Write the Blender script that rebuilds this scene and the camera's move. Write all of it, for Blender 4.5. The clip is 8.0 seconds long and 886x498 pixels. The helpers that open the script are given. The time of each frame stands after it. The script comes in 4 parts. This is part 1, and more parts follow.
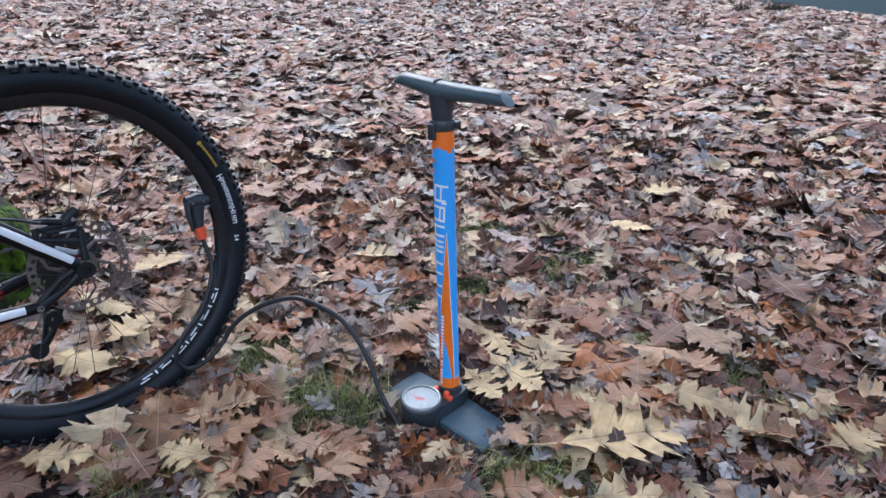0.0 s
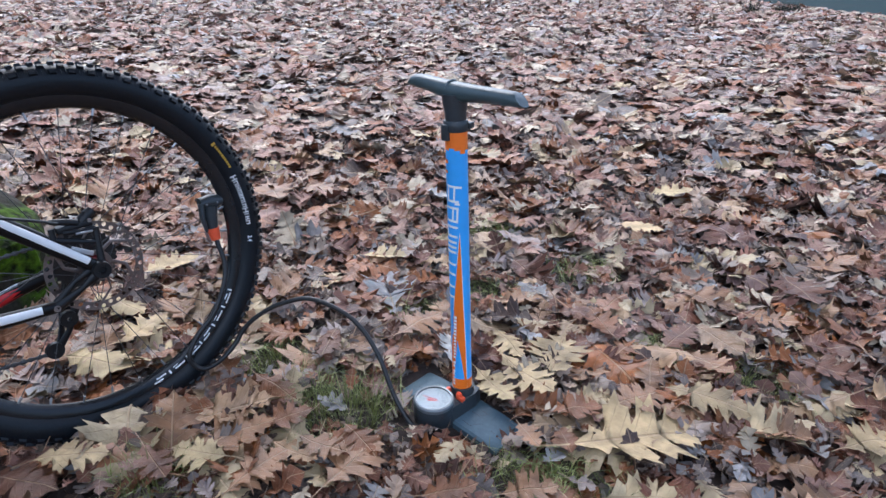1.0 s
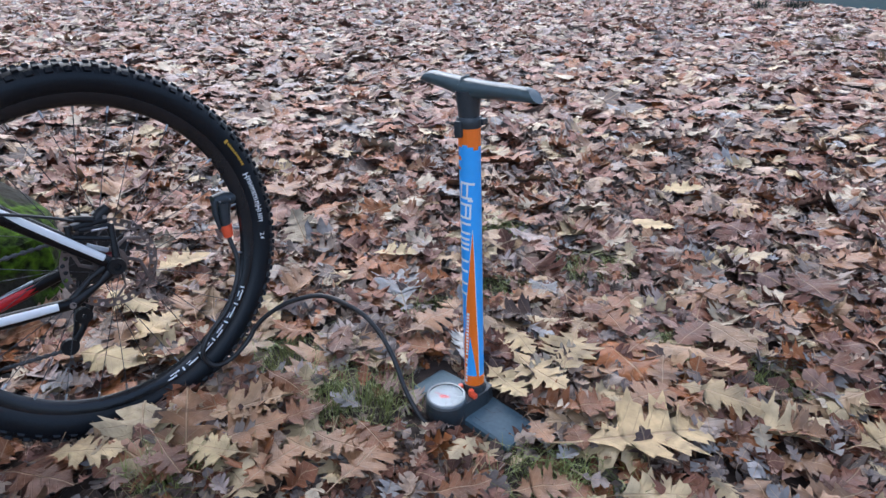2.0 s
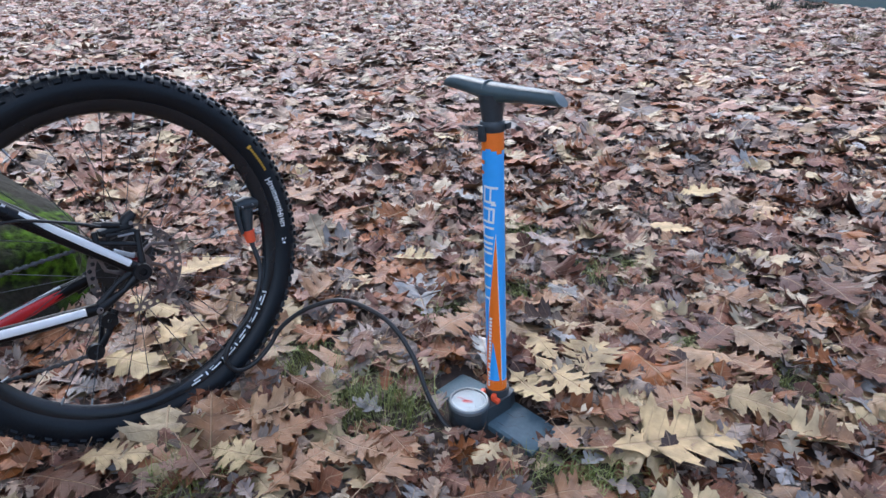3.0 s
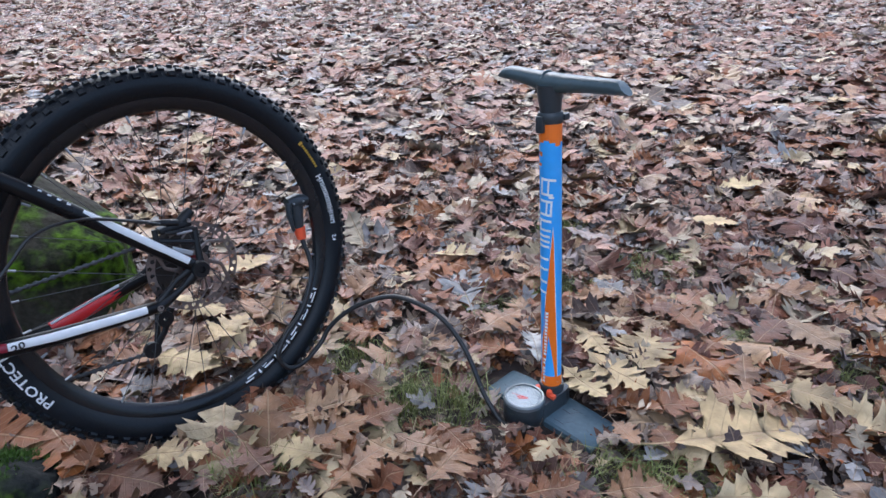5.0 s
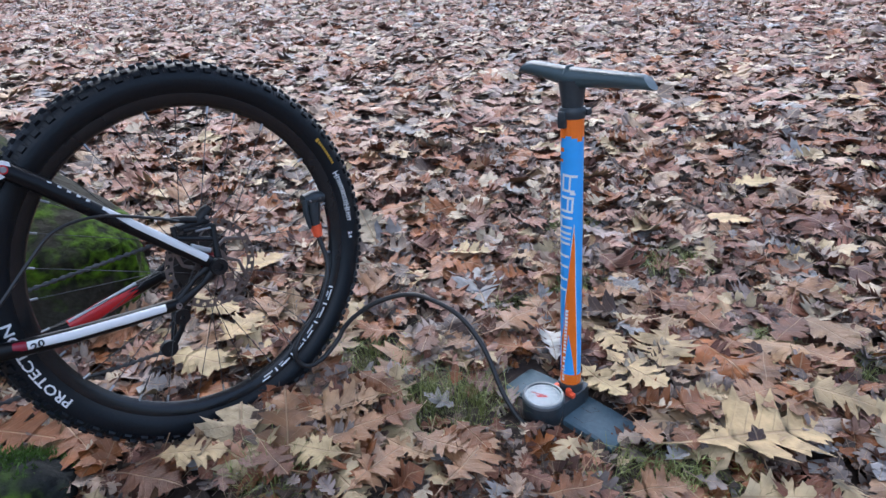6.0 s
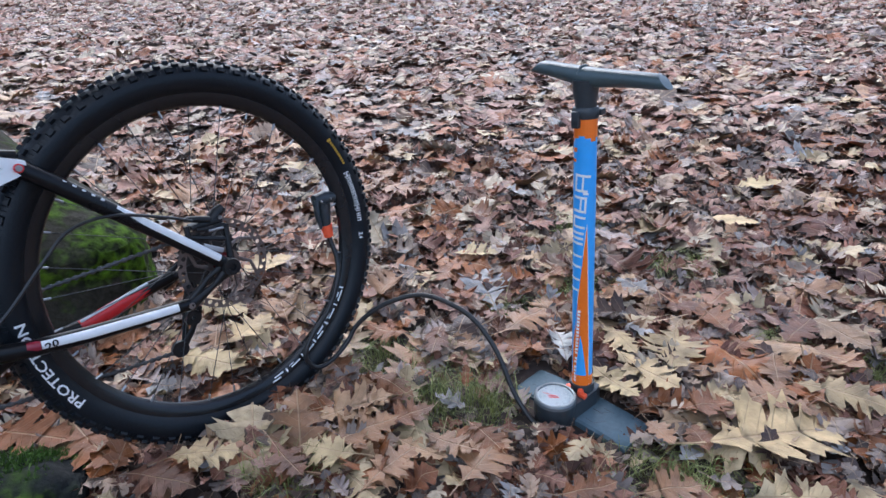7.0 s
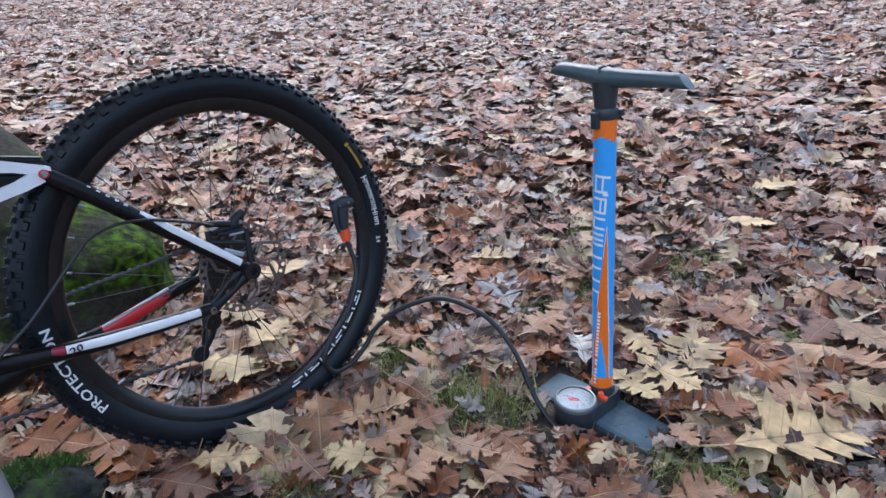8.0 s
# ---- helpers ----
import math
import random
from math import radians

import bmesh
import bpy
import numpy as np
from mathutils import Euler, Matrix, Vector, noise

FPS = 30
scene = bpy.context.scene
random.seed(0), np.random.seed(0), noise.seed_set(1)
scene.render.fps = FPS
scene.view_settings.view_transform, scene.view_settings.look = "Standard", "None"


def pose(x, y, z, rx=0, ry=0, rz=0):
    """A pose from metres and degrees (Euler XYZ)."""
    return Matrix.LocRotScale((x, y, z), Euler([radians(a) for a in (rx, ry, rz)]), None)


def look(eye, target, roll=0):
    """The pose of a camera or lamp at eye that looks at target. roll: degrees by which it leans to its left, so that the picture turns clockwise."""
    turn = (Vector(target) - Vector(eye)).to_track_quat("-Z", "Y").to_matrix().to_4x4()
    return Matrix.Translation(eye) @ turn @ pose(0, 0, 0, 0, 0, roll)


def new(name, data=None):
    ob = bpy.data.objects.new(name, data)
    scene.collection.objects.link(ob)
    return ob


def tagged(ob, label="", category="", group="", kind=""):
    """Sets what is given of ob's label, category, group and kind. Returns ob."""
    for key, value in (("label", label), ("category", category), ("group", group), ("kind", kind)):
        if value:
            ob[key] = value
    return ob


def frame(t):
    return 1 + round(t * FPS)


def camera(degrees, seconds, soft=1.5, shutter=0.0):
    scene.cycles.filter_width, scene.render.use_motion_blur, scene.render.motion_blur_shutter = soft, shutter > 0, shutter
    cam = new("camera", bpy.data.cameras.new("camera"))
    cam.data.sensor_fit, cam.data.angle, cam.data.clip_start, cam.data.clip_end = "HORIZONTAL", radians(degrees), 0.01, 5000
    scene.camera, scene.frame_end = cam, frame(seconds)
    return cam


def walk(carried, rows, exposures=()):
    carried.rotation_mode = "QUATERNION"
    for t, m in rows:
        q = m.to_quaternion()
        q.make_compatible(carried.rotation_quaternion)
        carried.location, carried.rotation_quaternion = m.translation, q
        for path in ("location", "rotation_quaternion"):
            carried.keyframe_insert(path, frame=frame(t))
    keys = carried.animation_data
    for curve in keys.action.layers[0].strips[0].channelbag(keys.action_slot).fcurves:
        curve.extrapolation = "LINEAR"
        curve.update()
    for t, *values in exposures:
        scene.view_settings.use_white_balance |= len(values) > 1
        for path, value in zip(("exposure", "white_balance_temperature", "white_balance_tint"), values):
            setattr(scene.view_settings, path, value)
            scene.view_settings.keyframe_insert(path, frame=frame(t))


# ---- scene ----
cam = camera(70.9, 8.0, soft=1.5)
PATH = [
    (0, (-0.06, 0.051, 0.859), (0.039, 1.84, -0.031), 0.6),
    (0.5, (-0.063, 0.05, 0.859), (0.031, 1.838, -0.031), 0.5),
    (1, (-0.071, 0.05, 0.857), (0.005, 1.842, -0.027), 0.3),
    (1.5, (-0.077, 0.048, 0.854), (-0.011, 1.839, -0.034), 0.1),
    (3, (-0.107, 0.052, 0.853), (-0.084, 1.85, -0.023), -0.7),
    (3.5, (-0.122, 0.052, 0.852), (-0.119, 1.857, -0.011), -1.3),
    (4, (-0.137, 0.053, 0.848), (-0.139, 1.855, -0.02), -1.2),
    (4.5, (-0.16, 0.055, 0.844), (-0.176, 1.854, -0.029), -1.7),
    (6, (-0.212, 0.069, 0.833), (-0.25, 1.865, -0.045), -2.3),
    (6.5, (-0.226, 0.066, 0.829), (-0.266, 1.864, -0.047), -2.1),
    (7, (-0.239, 0.067, 0.827), (-0.27, 1.869, -0.04), -2.2),
    (7.5, (-0.251, 0.067, 0.823), (-0.284, 1.874, -0.035), -2.3),
    (8, (-0.261, 0.066, 0.822), (-0.315, 1.876, -0.027), -3.0),
]
walk(cam, [(t, look(eye, target, roll)) for t, eye, target, roll in PATH], exposures=[(0, 1.08, 5260, 9), (8, 1.08, 5260, 9)])

# ---- world, light ----
world = bpy.data.worlds.new("overcast_sky")
scene.world = world
world.use_nodes = True
wn, wl = world.node_tree.nodes, world.node_tree.links
sky = wn.new("ShaderNodeTexSky")
sky.sky_type, sky.sun_disc = "NISHITA", False
sky.sun_elevation, sky.sun_rotation = radians(55), radians(-10)
sky.air_density, sky.dust_density, sky.ozone_density = 1.0, 6.0, 1.0
grey_sky = wn.new("ShaderNodeHueSaturation")
grey_sky.inputs["Saturation"].default_value = 0.8
wl.new(sky.outputs["Color"], grey_sky.inputs["Color"])
wl.new(grey_sky.outputs["Color"], wn["Background"].inputs["Color"])
wn["Background"].inputs["Strength"].default_value = 0.15
sun = new("sun", bpy.data.lights.new("sun", "SUN"))
sun.data.energy, sun.data.angle, sun.data.color = 0.8, radians(75), (1.0, 0.97, 0.94)
sun.matrix_world = look((0, 0, 8), (0.10, 0.55, 8 - 0.83))


# ---- materials ----
def rgb(c):
    return (c[0], c[1], c[2], 1.0)


def mat(name, color, rough=0.5, metal=0.0, vary=0.25, scale=40.0, bump=0.15, coat=0.0, spec=0.5):
    """A surface with colour variation at two scales, uneven gloss and fine relief."""
    m = bpy.data.materials.new(name)
    m.use_nodes = True
    n, l = m.node_tree.nodes, m.node_tree.links
    b = n["Principled BSDF"]
    tc = n.new("ShaderNodeTexCoord")
    big, fine = n.new("ShaderNodeTexNoise"), n.new("ShaderNodeTexNoise")
    big.inputs["Scale"].default_value, fine.inputs["Scale"].default_value = scale * 0.2, scale * 3
    big.inputs["Detail"].default_value = fine.inputs["Detail"].default_value = 4
    for t in (big, fine):
        l.new(tc.outputs["Object"], t.inputs["Vector"])
    both = n.new("ShaderNodeMath")
    both.operation = "ADD"
    l.new(big.outputs["Fac"], both.inputs[0])
    l.new(fine.outputs["Fac"], both.inputs[1])
    ramp = n.new("ShaderNodeMapRange")
    ramp.inputs["From Min"].default_value, ramp.inputs["From Max"].default_value = 0.6, 1.4
    ramp.inputs["To Min"].default_value, ramp.inputs["To Max"].default_value = 1 - vary, 1 + vary
    l.new(both.outputs[0], ramp.inputs["Value"])
    mul = n.new("ShaderNodeVectorMath")
    mul.operation = "SCALE"
    mul.inputs[0].default_value = color[:3]
    l.new(ramp.outputs[0], mul.inputs["Scale"])
    l.new(mul.outputs[0], b.inputs["Base Color"])
    rr = n.new("ShaderNodeMapRange")
    rr.inputs["To Min"].default_value, rr.inputs["To Max"].default_value = max(rough - 0.1, 0.03), min(rough + 0.12, 1)
    l.new(big.outputs["Fac"], rr.inputs["Value"])
    l.new(rr.outputs[0], b.inputs["Roughness"])
    b.inputs["Metallic"].default_value = metal
    b.inputs["Coat Weight"].default_value = coat
    b.inputs["Specular IOR Level"].default_value = spec
    if bump:
        bp = n.new("ShaderNodeBump")
        bp.inputs["Strength"].default_value, bp.inputs["Distance"].default_value = bump, 0.002
        l.new(fine.outputs["Fac"], bp.inputs["Height"])
        l.new(bp.outputs[0], b.inputs["Normal"])
    return m


def mossy(name, color, rough, **how):
    """A dark surface with patches of green moss on it."""
    m = mat(name, color, rough, **how)
    n, l = m.node_tree.nodes, m.node_tree.links
    b = n["Principled BSDF"]
    old = b.inputs["Base Color"].links[0].from_socket
    tc, patch, grain = n.new("ShaderNodeTexCoord"), n.new("ShaderNodeTexNoise"), n.new("ShaderNodeTexNoise")
    patch.inputs["Scale"].default_value, patch.inputs["Detail"].default_value = 5.0, 7
    grain.inputs["Scale"].default_value, grain.inputs["Detail"].default_value = 34.0, 9
    l.new(tc.outputs["Object"], patch.inputs["Vector"])
    l.new(tc.outputs["Object"], grain.inputs["Vector"])
    edge = n.new("ShaderNodeMapRange")
    bp = n.new("ShaderNodeBump")
    bp.inputs["Strength"].default_value, bp.inputs["Distance"].default_value = 1.0, 0.012
    l.new(grain.outputs["Fac"], bp.inputs["Height"])
    l.new(bp.outputs[0], b.inputs["Normal"])
    edge.inputs["From Min"].default_value, edge.inputs["From Max"].default_value = 0.45, 0.56
    l.new(patch.outputs["Fac"], edge.inputs["Value"])
    green = n.new("ShaderNodeValToRGB")
    green.color_ramp.elements[0].position, green.color_ramp.elements[0].color = 0.40, (0.008, 0.012, 0.003, 1)
    green.color_ramp.elements[1].position, green.color_ramp.elements[1].color = 0.64, (0.085, 0.155, 0.008, 1)
    l.new(grain.outputs["Fac"], green.inputs["Fac"])
    mix = n.new("ShaderNodeMix")
    mix.data_type = "RGBA"
    l.new(edge.outputs[0], mix.inputs[0])
    l.new(old, mix.inputs[6])
    l.new(green.outputs["Color"], mix.inputs[7])
    l.new(mix.outputs[2], b.inputs["Base Color"])
    b.inputs["Specular IOR Level"].default_value = 0.12
    return m


LEAF_STOPS = [(0.0, (0.46, 0.38, 0.275)), (0.16, (0.41, 0.295, 0.215)), (0.34, (0.34, 0.205, 0.158)), (0.51, (0.265, 0.130, 0.092)),
              (0.63, (0.26, 0.100, 0.045)), (0.71, (0.18, 0.080, 0.058)), (0.79, (0.12, 0.072, 0.062)), (0.84, (0.34, 0.27, 0.24)), (0.97, (0.33, 0.32, 0.315))]


def leaf_mat(name, stops, island, rough=0.56, spec=0.34):
    """Dry oak leaf: one tone a leaf, pale midrib and side veins, blotches, slightly damp gloss."""
    m = bpy.data.materials.new(name)
    m.use_nodes = True
    n, l = m.node_tree.nodes, m.node_tree.links
    b = n["Principled BSDF"]
    if island:
        rnd = n.new("ShaderNodeNewGeometry").outputs["Random Per Island"]
    else:
        rnd = n.new("ShaderNodeObjectInfo").outputs["Random"]
    ramp = n.new("ShaderNodeValToRGB")
    ramp.color_ramp.interpolation = "CONSTANT"
    e = ramp.color_ramp.elements
    e[0].position, e[0].color = stops[0][0], rgb(stops[0][1])
    e[1].position, e[1].color = stops[1][0], rgb(stops[1][1])
    for p, c in stops[2:]:
        e.new(p).color = rgb(c)
    l.new(rnd, ramp.inputs["Fac"])
    # a second, finer tone from the same number
    wob = n.new("ShaderNodeMath")
    wob.operation = "MULTIPLY"
    wob.inputs[1].default_value = 37.0
    l.new(rnd, wob.inputs[0])
    frac = n.new("ShaderNodeMath")
    frac.operation = "FRACT"
    l.new(wob.outputs[0], frac.inputs[0])
    tone = n.new("ShaderNodeMapRange")
    tone.inputs["To Min"].default_value, tone.inputs["To Max"].default_value = 0.78, 1.22
    l.new(frac.outputs[0], tone.inputs["Value"])
    tc = n.new("ShaderNodeTexCoord")
    geo = n.new("ShaderNodeNewGeometry")
    blot = n.new("ShaderNodeTexNoise")
    blot.inputs["Scale"].default_value, blot.inputs["Detail"].default_value = 22, 6
    l.new(geo.outputs["Position"], blot.inputs["Vector"])
    bl = n.new("ShaderNodeMapRange")
    bl.inputs["From Min"].default_value, bl.inputs["From Max"].default_value = 0.3, 0.7
    bl.inputs["To Min"].default_value, bl.inputs["To Max"].default_value = 0.55, 1.27
    l.new(blot.outputs["Fac"], bl.inputs["Value"])
    k = n.new("ShaderNodeMath")
    k.operation = "MULTIPLY"
    l.new(tone.outputs[0], k.inputs[0])
    l.new(bl.outputs[0], k.inputs[1])
    # veins from the leaf's own length and width
    sep = n.new("ShaderNodeSeparateXYZ")
    l.new(tc.outputs["UV"], sep.inputs[0])
    av = n.new("ShaderNodeMath")
    av.operation = "ABSOLUTE"
    l.new(sep.outputs["Y"], av.inputs[0])
    rib = n.new("ShaderNodeMapRange")
    rib.inputs["From Min"].default_value, rib.inputs["From Max"].default_value = 0.006, 0.014
    rib.inputs["To Min"].default_value, rib.inputs["To Max"].default_value = 1.0, 0.0
    l.new(av.outputs[0], rib.inputs["Value"])
    slant = n.new("ShaderNodeMath")
    slant.operation = "MULTIPLY_ADD"
    slant.inputs[1].default_value = -0.75
    l.new(av.outputs[0], slant.inputs[0])
    l.new(sep.outputs["X"], slant.inputs[2])
    wv = n.new("ShaderNodeMath")
    wv.operation = "PINGPONG"
    wv.inputs[1].default_value = 0.055
    l.new(slant.outputs[0], wv.inputs[0])
    side = n.new("ShaderNodeMapRange")
    side.inputs["From Min"].default_value, side.inputs["From Max"].default_value = 0.0015, 0.005
    side.inputs["To Min"].default_value, side.inputs["To Max"].default_value = 0.6, 0.0
    l.new(wv.outputs[0], side.inputs["Value"])
    vein = n.new("ShaderNodeMath")
    vein.operation = "MAXIMUM"
    l.new(rib.outputs[0], vein.inputs[0])
    l.new(side.outputs[0], vein.inputs[1])
    sc = n.new("ShaderNodeVectorMath")
    sc.operation = "SCALE"
    l.new(ramp.outputs["Color"], sc.inputs[0])
    l.new(k.outputs[0], sc.inputs["Scale"])
    mix = n.new("ShaderNodeMix")
    mix.data_type = "RGBA"
    mix.inputs[7].default_value = (0.40, 0.27, 0.16, 1)
    half = n.new("ShaderNodeMath")
    half.operation = "MULTIPLY"
    half.inputs[1].default_value = 0.55
    l.new(vein.outputs[0], half.inputs[0])
    l.new(half.outputs[0], mix.inputs[0])
    l.new(sc.outputs[0], mix.inputs[6])
    l.new(mix.outputs[2], b.inputs["Base Color"])
    b.inputs["Roughness"].default_value = rough
    b.inputs["Specular IOR Level"].default_value = spec
    bp = n.new("ShaderNodeBump")
    bp.inputs["Strength"].default_value, bp.inputs["Distance"].default_value = 0.6, 0.004
    crease = n.new("ShaderNodeTexNoise")
    crease.inputs["Scale"].default_value, crease.inputs["Detail"].default_value = 75, 4
    l.new(geo.outputs["Position"], crease.inputs["Vector"])
    both = n.new("ShaderNodeMath")
    l.new(blot.outputs["Fac"], both.inputs[0])
    l.new(crease.outputs["Fac"], both.inputs[1])
    addh = n.new("ShaderNodeMath")
    l.new(vein.outputs[0], addh.inputs[0])
    l.new(both.outputs[0], addh.inputs[1])
    l.new(addh.outputs[0], bp.inputs["Height"])
    l.new(bp.outputs[0], b.inputs["Normal"])
    return m


M_LEAF = leaf_mat("leaf_litter", LEAF_STOPS, True)
# leaves on top of the litter: redder, browner and darker, few grey ones
BROWN_STOPS = [(0.0, (0.45, 0.345, 0.195)), (0.10, (0.375, 0.250, 0.138)), (0.23, (0.30, 0.168, 0.088)), (0.38, (0.245, 0.103, 0.044)),
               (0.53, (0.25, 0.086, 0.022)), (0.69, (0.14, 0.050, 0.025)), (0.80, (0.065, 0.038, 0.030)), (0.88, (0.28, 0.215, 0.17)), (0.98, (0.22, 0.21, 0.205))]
M_LEAF_BROWN = leaf_mat("brown_leaf_litter", BROWN_STOPS, True, 0.46, 0.46)
M_LEAF_ONE = leaf_mat("oak_leaf", BROWN_STOPS, False, 0.46, 0.46)
M_LEAF_PALE = leaf_mat("pale_oak_leaf", [(0.0, (0.49, 0.37, 0.19)), (0.5, (0.44, 0.32, 0.165))], False)
M_LEAF_TAN = leaf_mat("tan_oak_leaf", [(0.0, (0.35, 0.212, 0.110)), (0.5, (0.27, 0.138, 0.064))], False, 0.46, 0.46)
M_LEAF_RUST = leaf_mat("rust_oak_leaf", [(0.0, (0.135, 0.055, 0.028)), (0.5, (0.185, 0.068, 0.022))], False, 0.5, 0.4)
M_LEAF_GREY = leaf_mat("grey_oak_leaf", [(0.0, (0.50, 0.47, 0.42)), (0.5, (0.46, 0.44, 0.41))], False)
M_DEBRIS = leaf_mat("old_leaf", [(0.0, (0.09, 0.06, 0.045)), (0.25, (0.20, 0.16, 0.14)), (0.45, (0.25, 0.235, 0.23)), (0.58, (0.20, 0.085, 0.05)), (0.82, (0.13, 0.06, 0.04))], True)
M_SOIL = mat("forest_soil", (0.045, 0.031, 0.025), 0.9, vary=0.6, scale=30, bump=0.8)
M_FAR = mat("far_wet_grass", (0.008, 0.021, 0.023), 0.8, vary=0.4, scale=2, bump=0, spec=0.08)
M_GRASS = mat("grass_blade", (0.205, 0.225, 0.065), 0.5, vary=0.55, scale=30, bump=0)
M_MOSS = mat("moss", (0.055, 0.105, 0.012), 0.9, vary=0.6, scale=60, bump=0.6)
M_BARK = mossy("mossy_bark", (0.035, 0.032, 0.024), 0.8, vary=0.6, scale=30, bump=0.8)
M_STONE = mossy("mossy_stone", (0.022, 0.024, 0.024), 0.8, vary=0.5, scale=40, bump=0.6)
M_RUBBER = mat("tyre_rubber", (0.0050, 0.0078, 0.0115), 0.40, vary=0.25, scale=60, bump=0.25, spec=0.34)
M_BLACK = mat("black_anodised", (0.009, 0.0095, 0.011), 0.38, vary=0.2, scale=50, bump=0.05, spec=0.4)
M_RIM = mat("gloss_black_rim", (0.016, 0.017, 0.019), 0.24, metal=0.3, vary=0.2, scale=50, bump=0.03, spec=0.6)
M_CRIMSON = mat("crimson_paint", (0.24, 0.010, 0.030), 0.3, vary=0.12, scale=40, bump=0, coat=0.3)
M_PAINT = mat("gloss_black_paint", (0.005, 0.005, 0.006), 0.30, vary=0.2, scale=40, bump=0, coat=0.05, spec=0.28)
M_WHITE = mat("white_paint", (0.86, 0.87, 0.88), 0.3, vary=0.06, scale=40, bump=0, coat=0.3)
M_RED = mat("red_paint", (0.62, 0.016, 0.022), 0.3, vary=0.12, scale=40, bump=0, coat=0.3)
M_STEEL = mat("worn_steel", (0.40, 0.40, 0.41), 0.35, metal=1.0, vary=0.2, scale=80, bump=0.05)
M_DARKSTEEL = mat("oily_chain_steel", (0.13, 0.13, 0.135), 0.4, metal=1.0, vary=0.3, scale=90, bump=0.1)
M_ROTOR = mat("worn_brake_steel", (0.22, 0.185, 0.17), 0.42, metal=0.9, vary=0.3, scale=80, bump=0.1)
M_COG = mat("dark_sprocket_steel", (0.045, 0.043, 0.042), 0.5, metal=0.6, vary=0.3, scale=80, bump=0.1)
M_HUB = mat("dark_red_anodised", (0.13, 0.012, 0.016), 0.35, metal=0.5, vary=0.2, scale=60, bump=0)
M_SPOKE = mat("black_spoke", (0.075, 0.075, 0.078), 0.35, metal=0.6, vary=0.2, scale=80, bump=0)
M_YELLOW = mat("yellow_print", (0.55, 0.32, 0.03), 0.6, vary=0.15, scale=90, bump=0)
M_PRINT = mat("white_print", (0.90, 0.90, 0.90), 0.5, vary=0.15, scale=90, bump=0)
M_BLUE = mat("blue_pump_paint", (0.085, 0.42, 0.97), 0.3, vary=0.06, scale=30, bump=0, coat=0.2)
M_ORANGE = mat("orange_pump_paint", (0.93, 0.20, 0.012), 0.32, vary=0.06, scale=30, bump=0, coat=0.2)
M_PLASTIC = mat("dark_grey_plastic", (0.036, 0.043, 0.049), 0.30, vary=0.2, scale=60, bump=0.12)
M_GRIP = mat("grey_grip_plastic", (0.050, 0.080, 0.088), 0.33, vary=0.12, scale=60, bump=0.06, spec=0.9)
M_PLATE = mat("grey_foot_plate", (0.080, 0.124, 0.155), 0.55, vary=0.2, scale=50, bump=0.2, spec=0.35)
M_HOSE = mat("black_rubber_hose", (0.017, 0.017, 0.018), 0.42, vary=0.2, scale=80, bump=0.1)
M_BEZEL = mat("grey_gauge_ring", (0.16, 0.18, 0.19), 0.3, metal=0.4, vary=0.1, scale=60, bump=0)
M_DIAL = mat("pale_dial", (0.46, 0.54, 0.60), 0.5, vary=0.1, scale=60, bump=0)
M_PALEORANGE = mat("orange_plastic", (0.86, 0.115, 0.04), 0.4, vary=0.1, scale=60, bump=0.05)
M_GREYPAINT = mat("pale_grey_alloy", (0.50, 0.53, 0.56), 0.35, metal=0.6, vary=0.1, scale=60, bump=0.05)
M_BRUSH = mat("dark_undergrowth", (0.015, 0.022, 0.014), 0.8, vary=0.5, scale=20, bump=0)
M_GLASS = bpy.data.materials.new("gauge_glass")
M_GLASS.use_nodes = True
gb = M_GLASS.node_tree.nodes["Principled BSDF"]
gb.inputs["Transmission Weight"].default_value, gb.inputs["Roughness"].default_value = 1.0, 0.03
gb.inputs["IOR"].default_value = 1.18


# ---- mesh helpers ----
def part(name, bm, material, parent=None, label="", smooth=True):
    me = bpy.data.meshes.new(name)
    bmesh.ops.recalc_face_normals(bm, faces=bm.faces)
    bm.to_mesh(me)
    bm.free()
    me.materials.append(material)
    if smooth:
        me.polygons.foreach_set("use_smooth", [True] * len(me.polygons))
        me.set_sharp_from_angle(angle=radians(38))
    ob = new(name, me)
    if parent:
        ob.parent = parent
    return tagged(ob, label)


def lathe(profile, seg=48, closed=False, axis="Z"):
    """Turn a profile of (radius, height) round an axis."""
    bm = bmesh.new()
    rings = []
    for i in range(seg):
        a = 2 * math.pi * i / seg
        c, s = math.cos(a), math.sin(a)
        rings.append([bm.verts.new((r * c, h, r * s) if axis == "Y" else (r * c, r * s, h)) for r, h in profile])
    m = len(profile)
    for i in range(seg):
        p, q = rings[i], rings[(i + 1) % seg]
        for j in range(m if closed else m - 1):
            bm.faces.new((p[j], p[(j + 1) % m], q[(j + 1) % m], q[j]))
    if not closed:
        for j in (0, m - 1):
            if profile[j][0] > 1e-5:
                bm.faces.new([r[j] for r in rings])
    bmesh.ops.remove_doubles(bm, verts=bm.verts, dist=1e-6)
    return bm


def smooth_line(points, per=6):
    pts = [Vector(p) for p in points]
    pts = [pts[0] * 2 - pts[1]] + pts + [pts[-1] * 2 - pts[-2]]
    out = []
    for i in range(1, len(pts) - 2):
        a, b, c, d = pts[i - 1:i + 3]
        for k in range(per):
            t = k / per
            out.append(0.5 * ((2 * b) + (c - a) * t + (2 * a - 5 * b + 4 * c - d) * t * t + (3 * b - a - 3 * c + d) * t ** 3))
    return out + [pts[-2]]


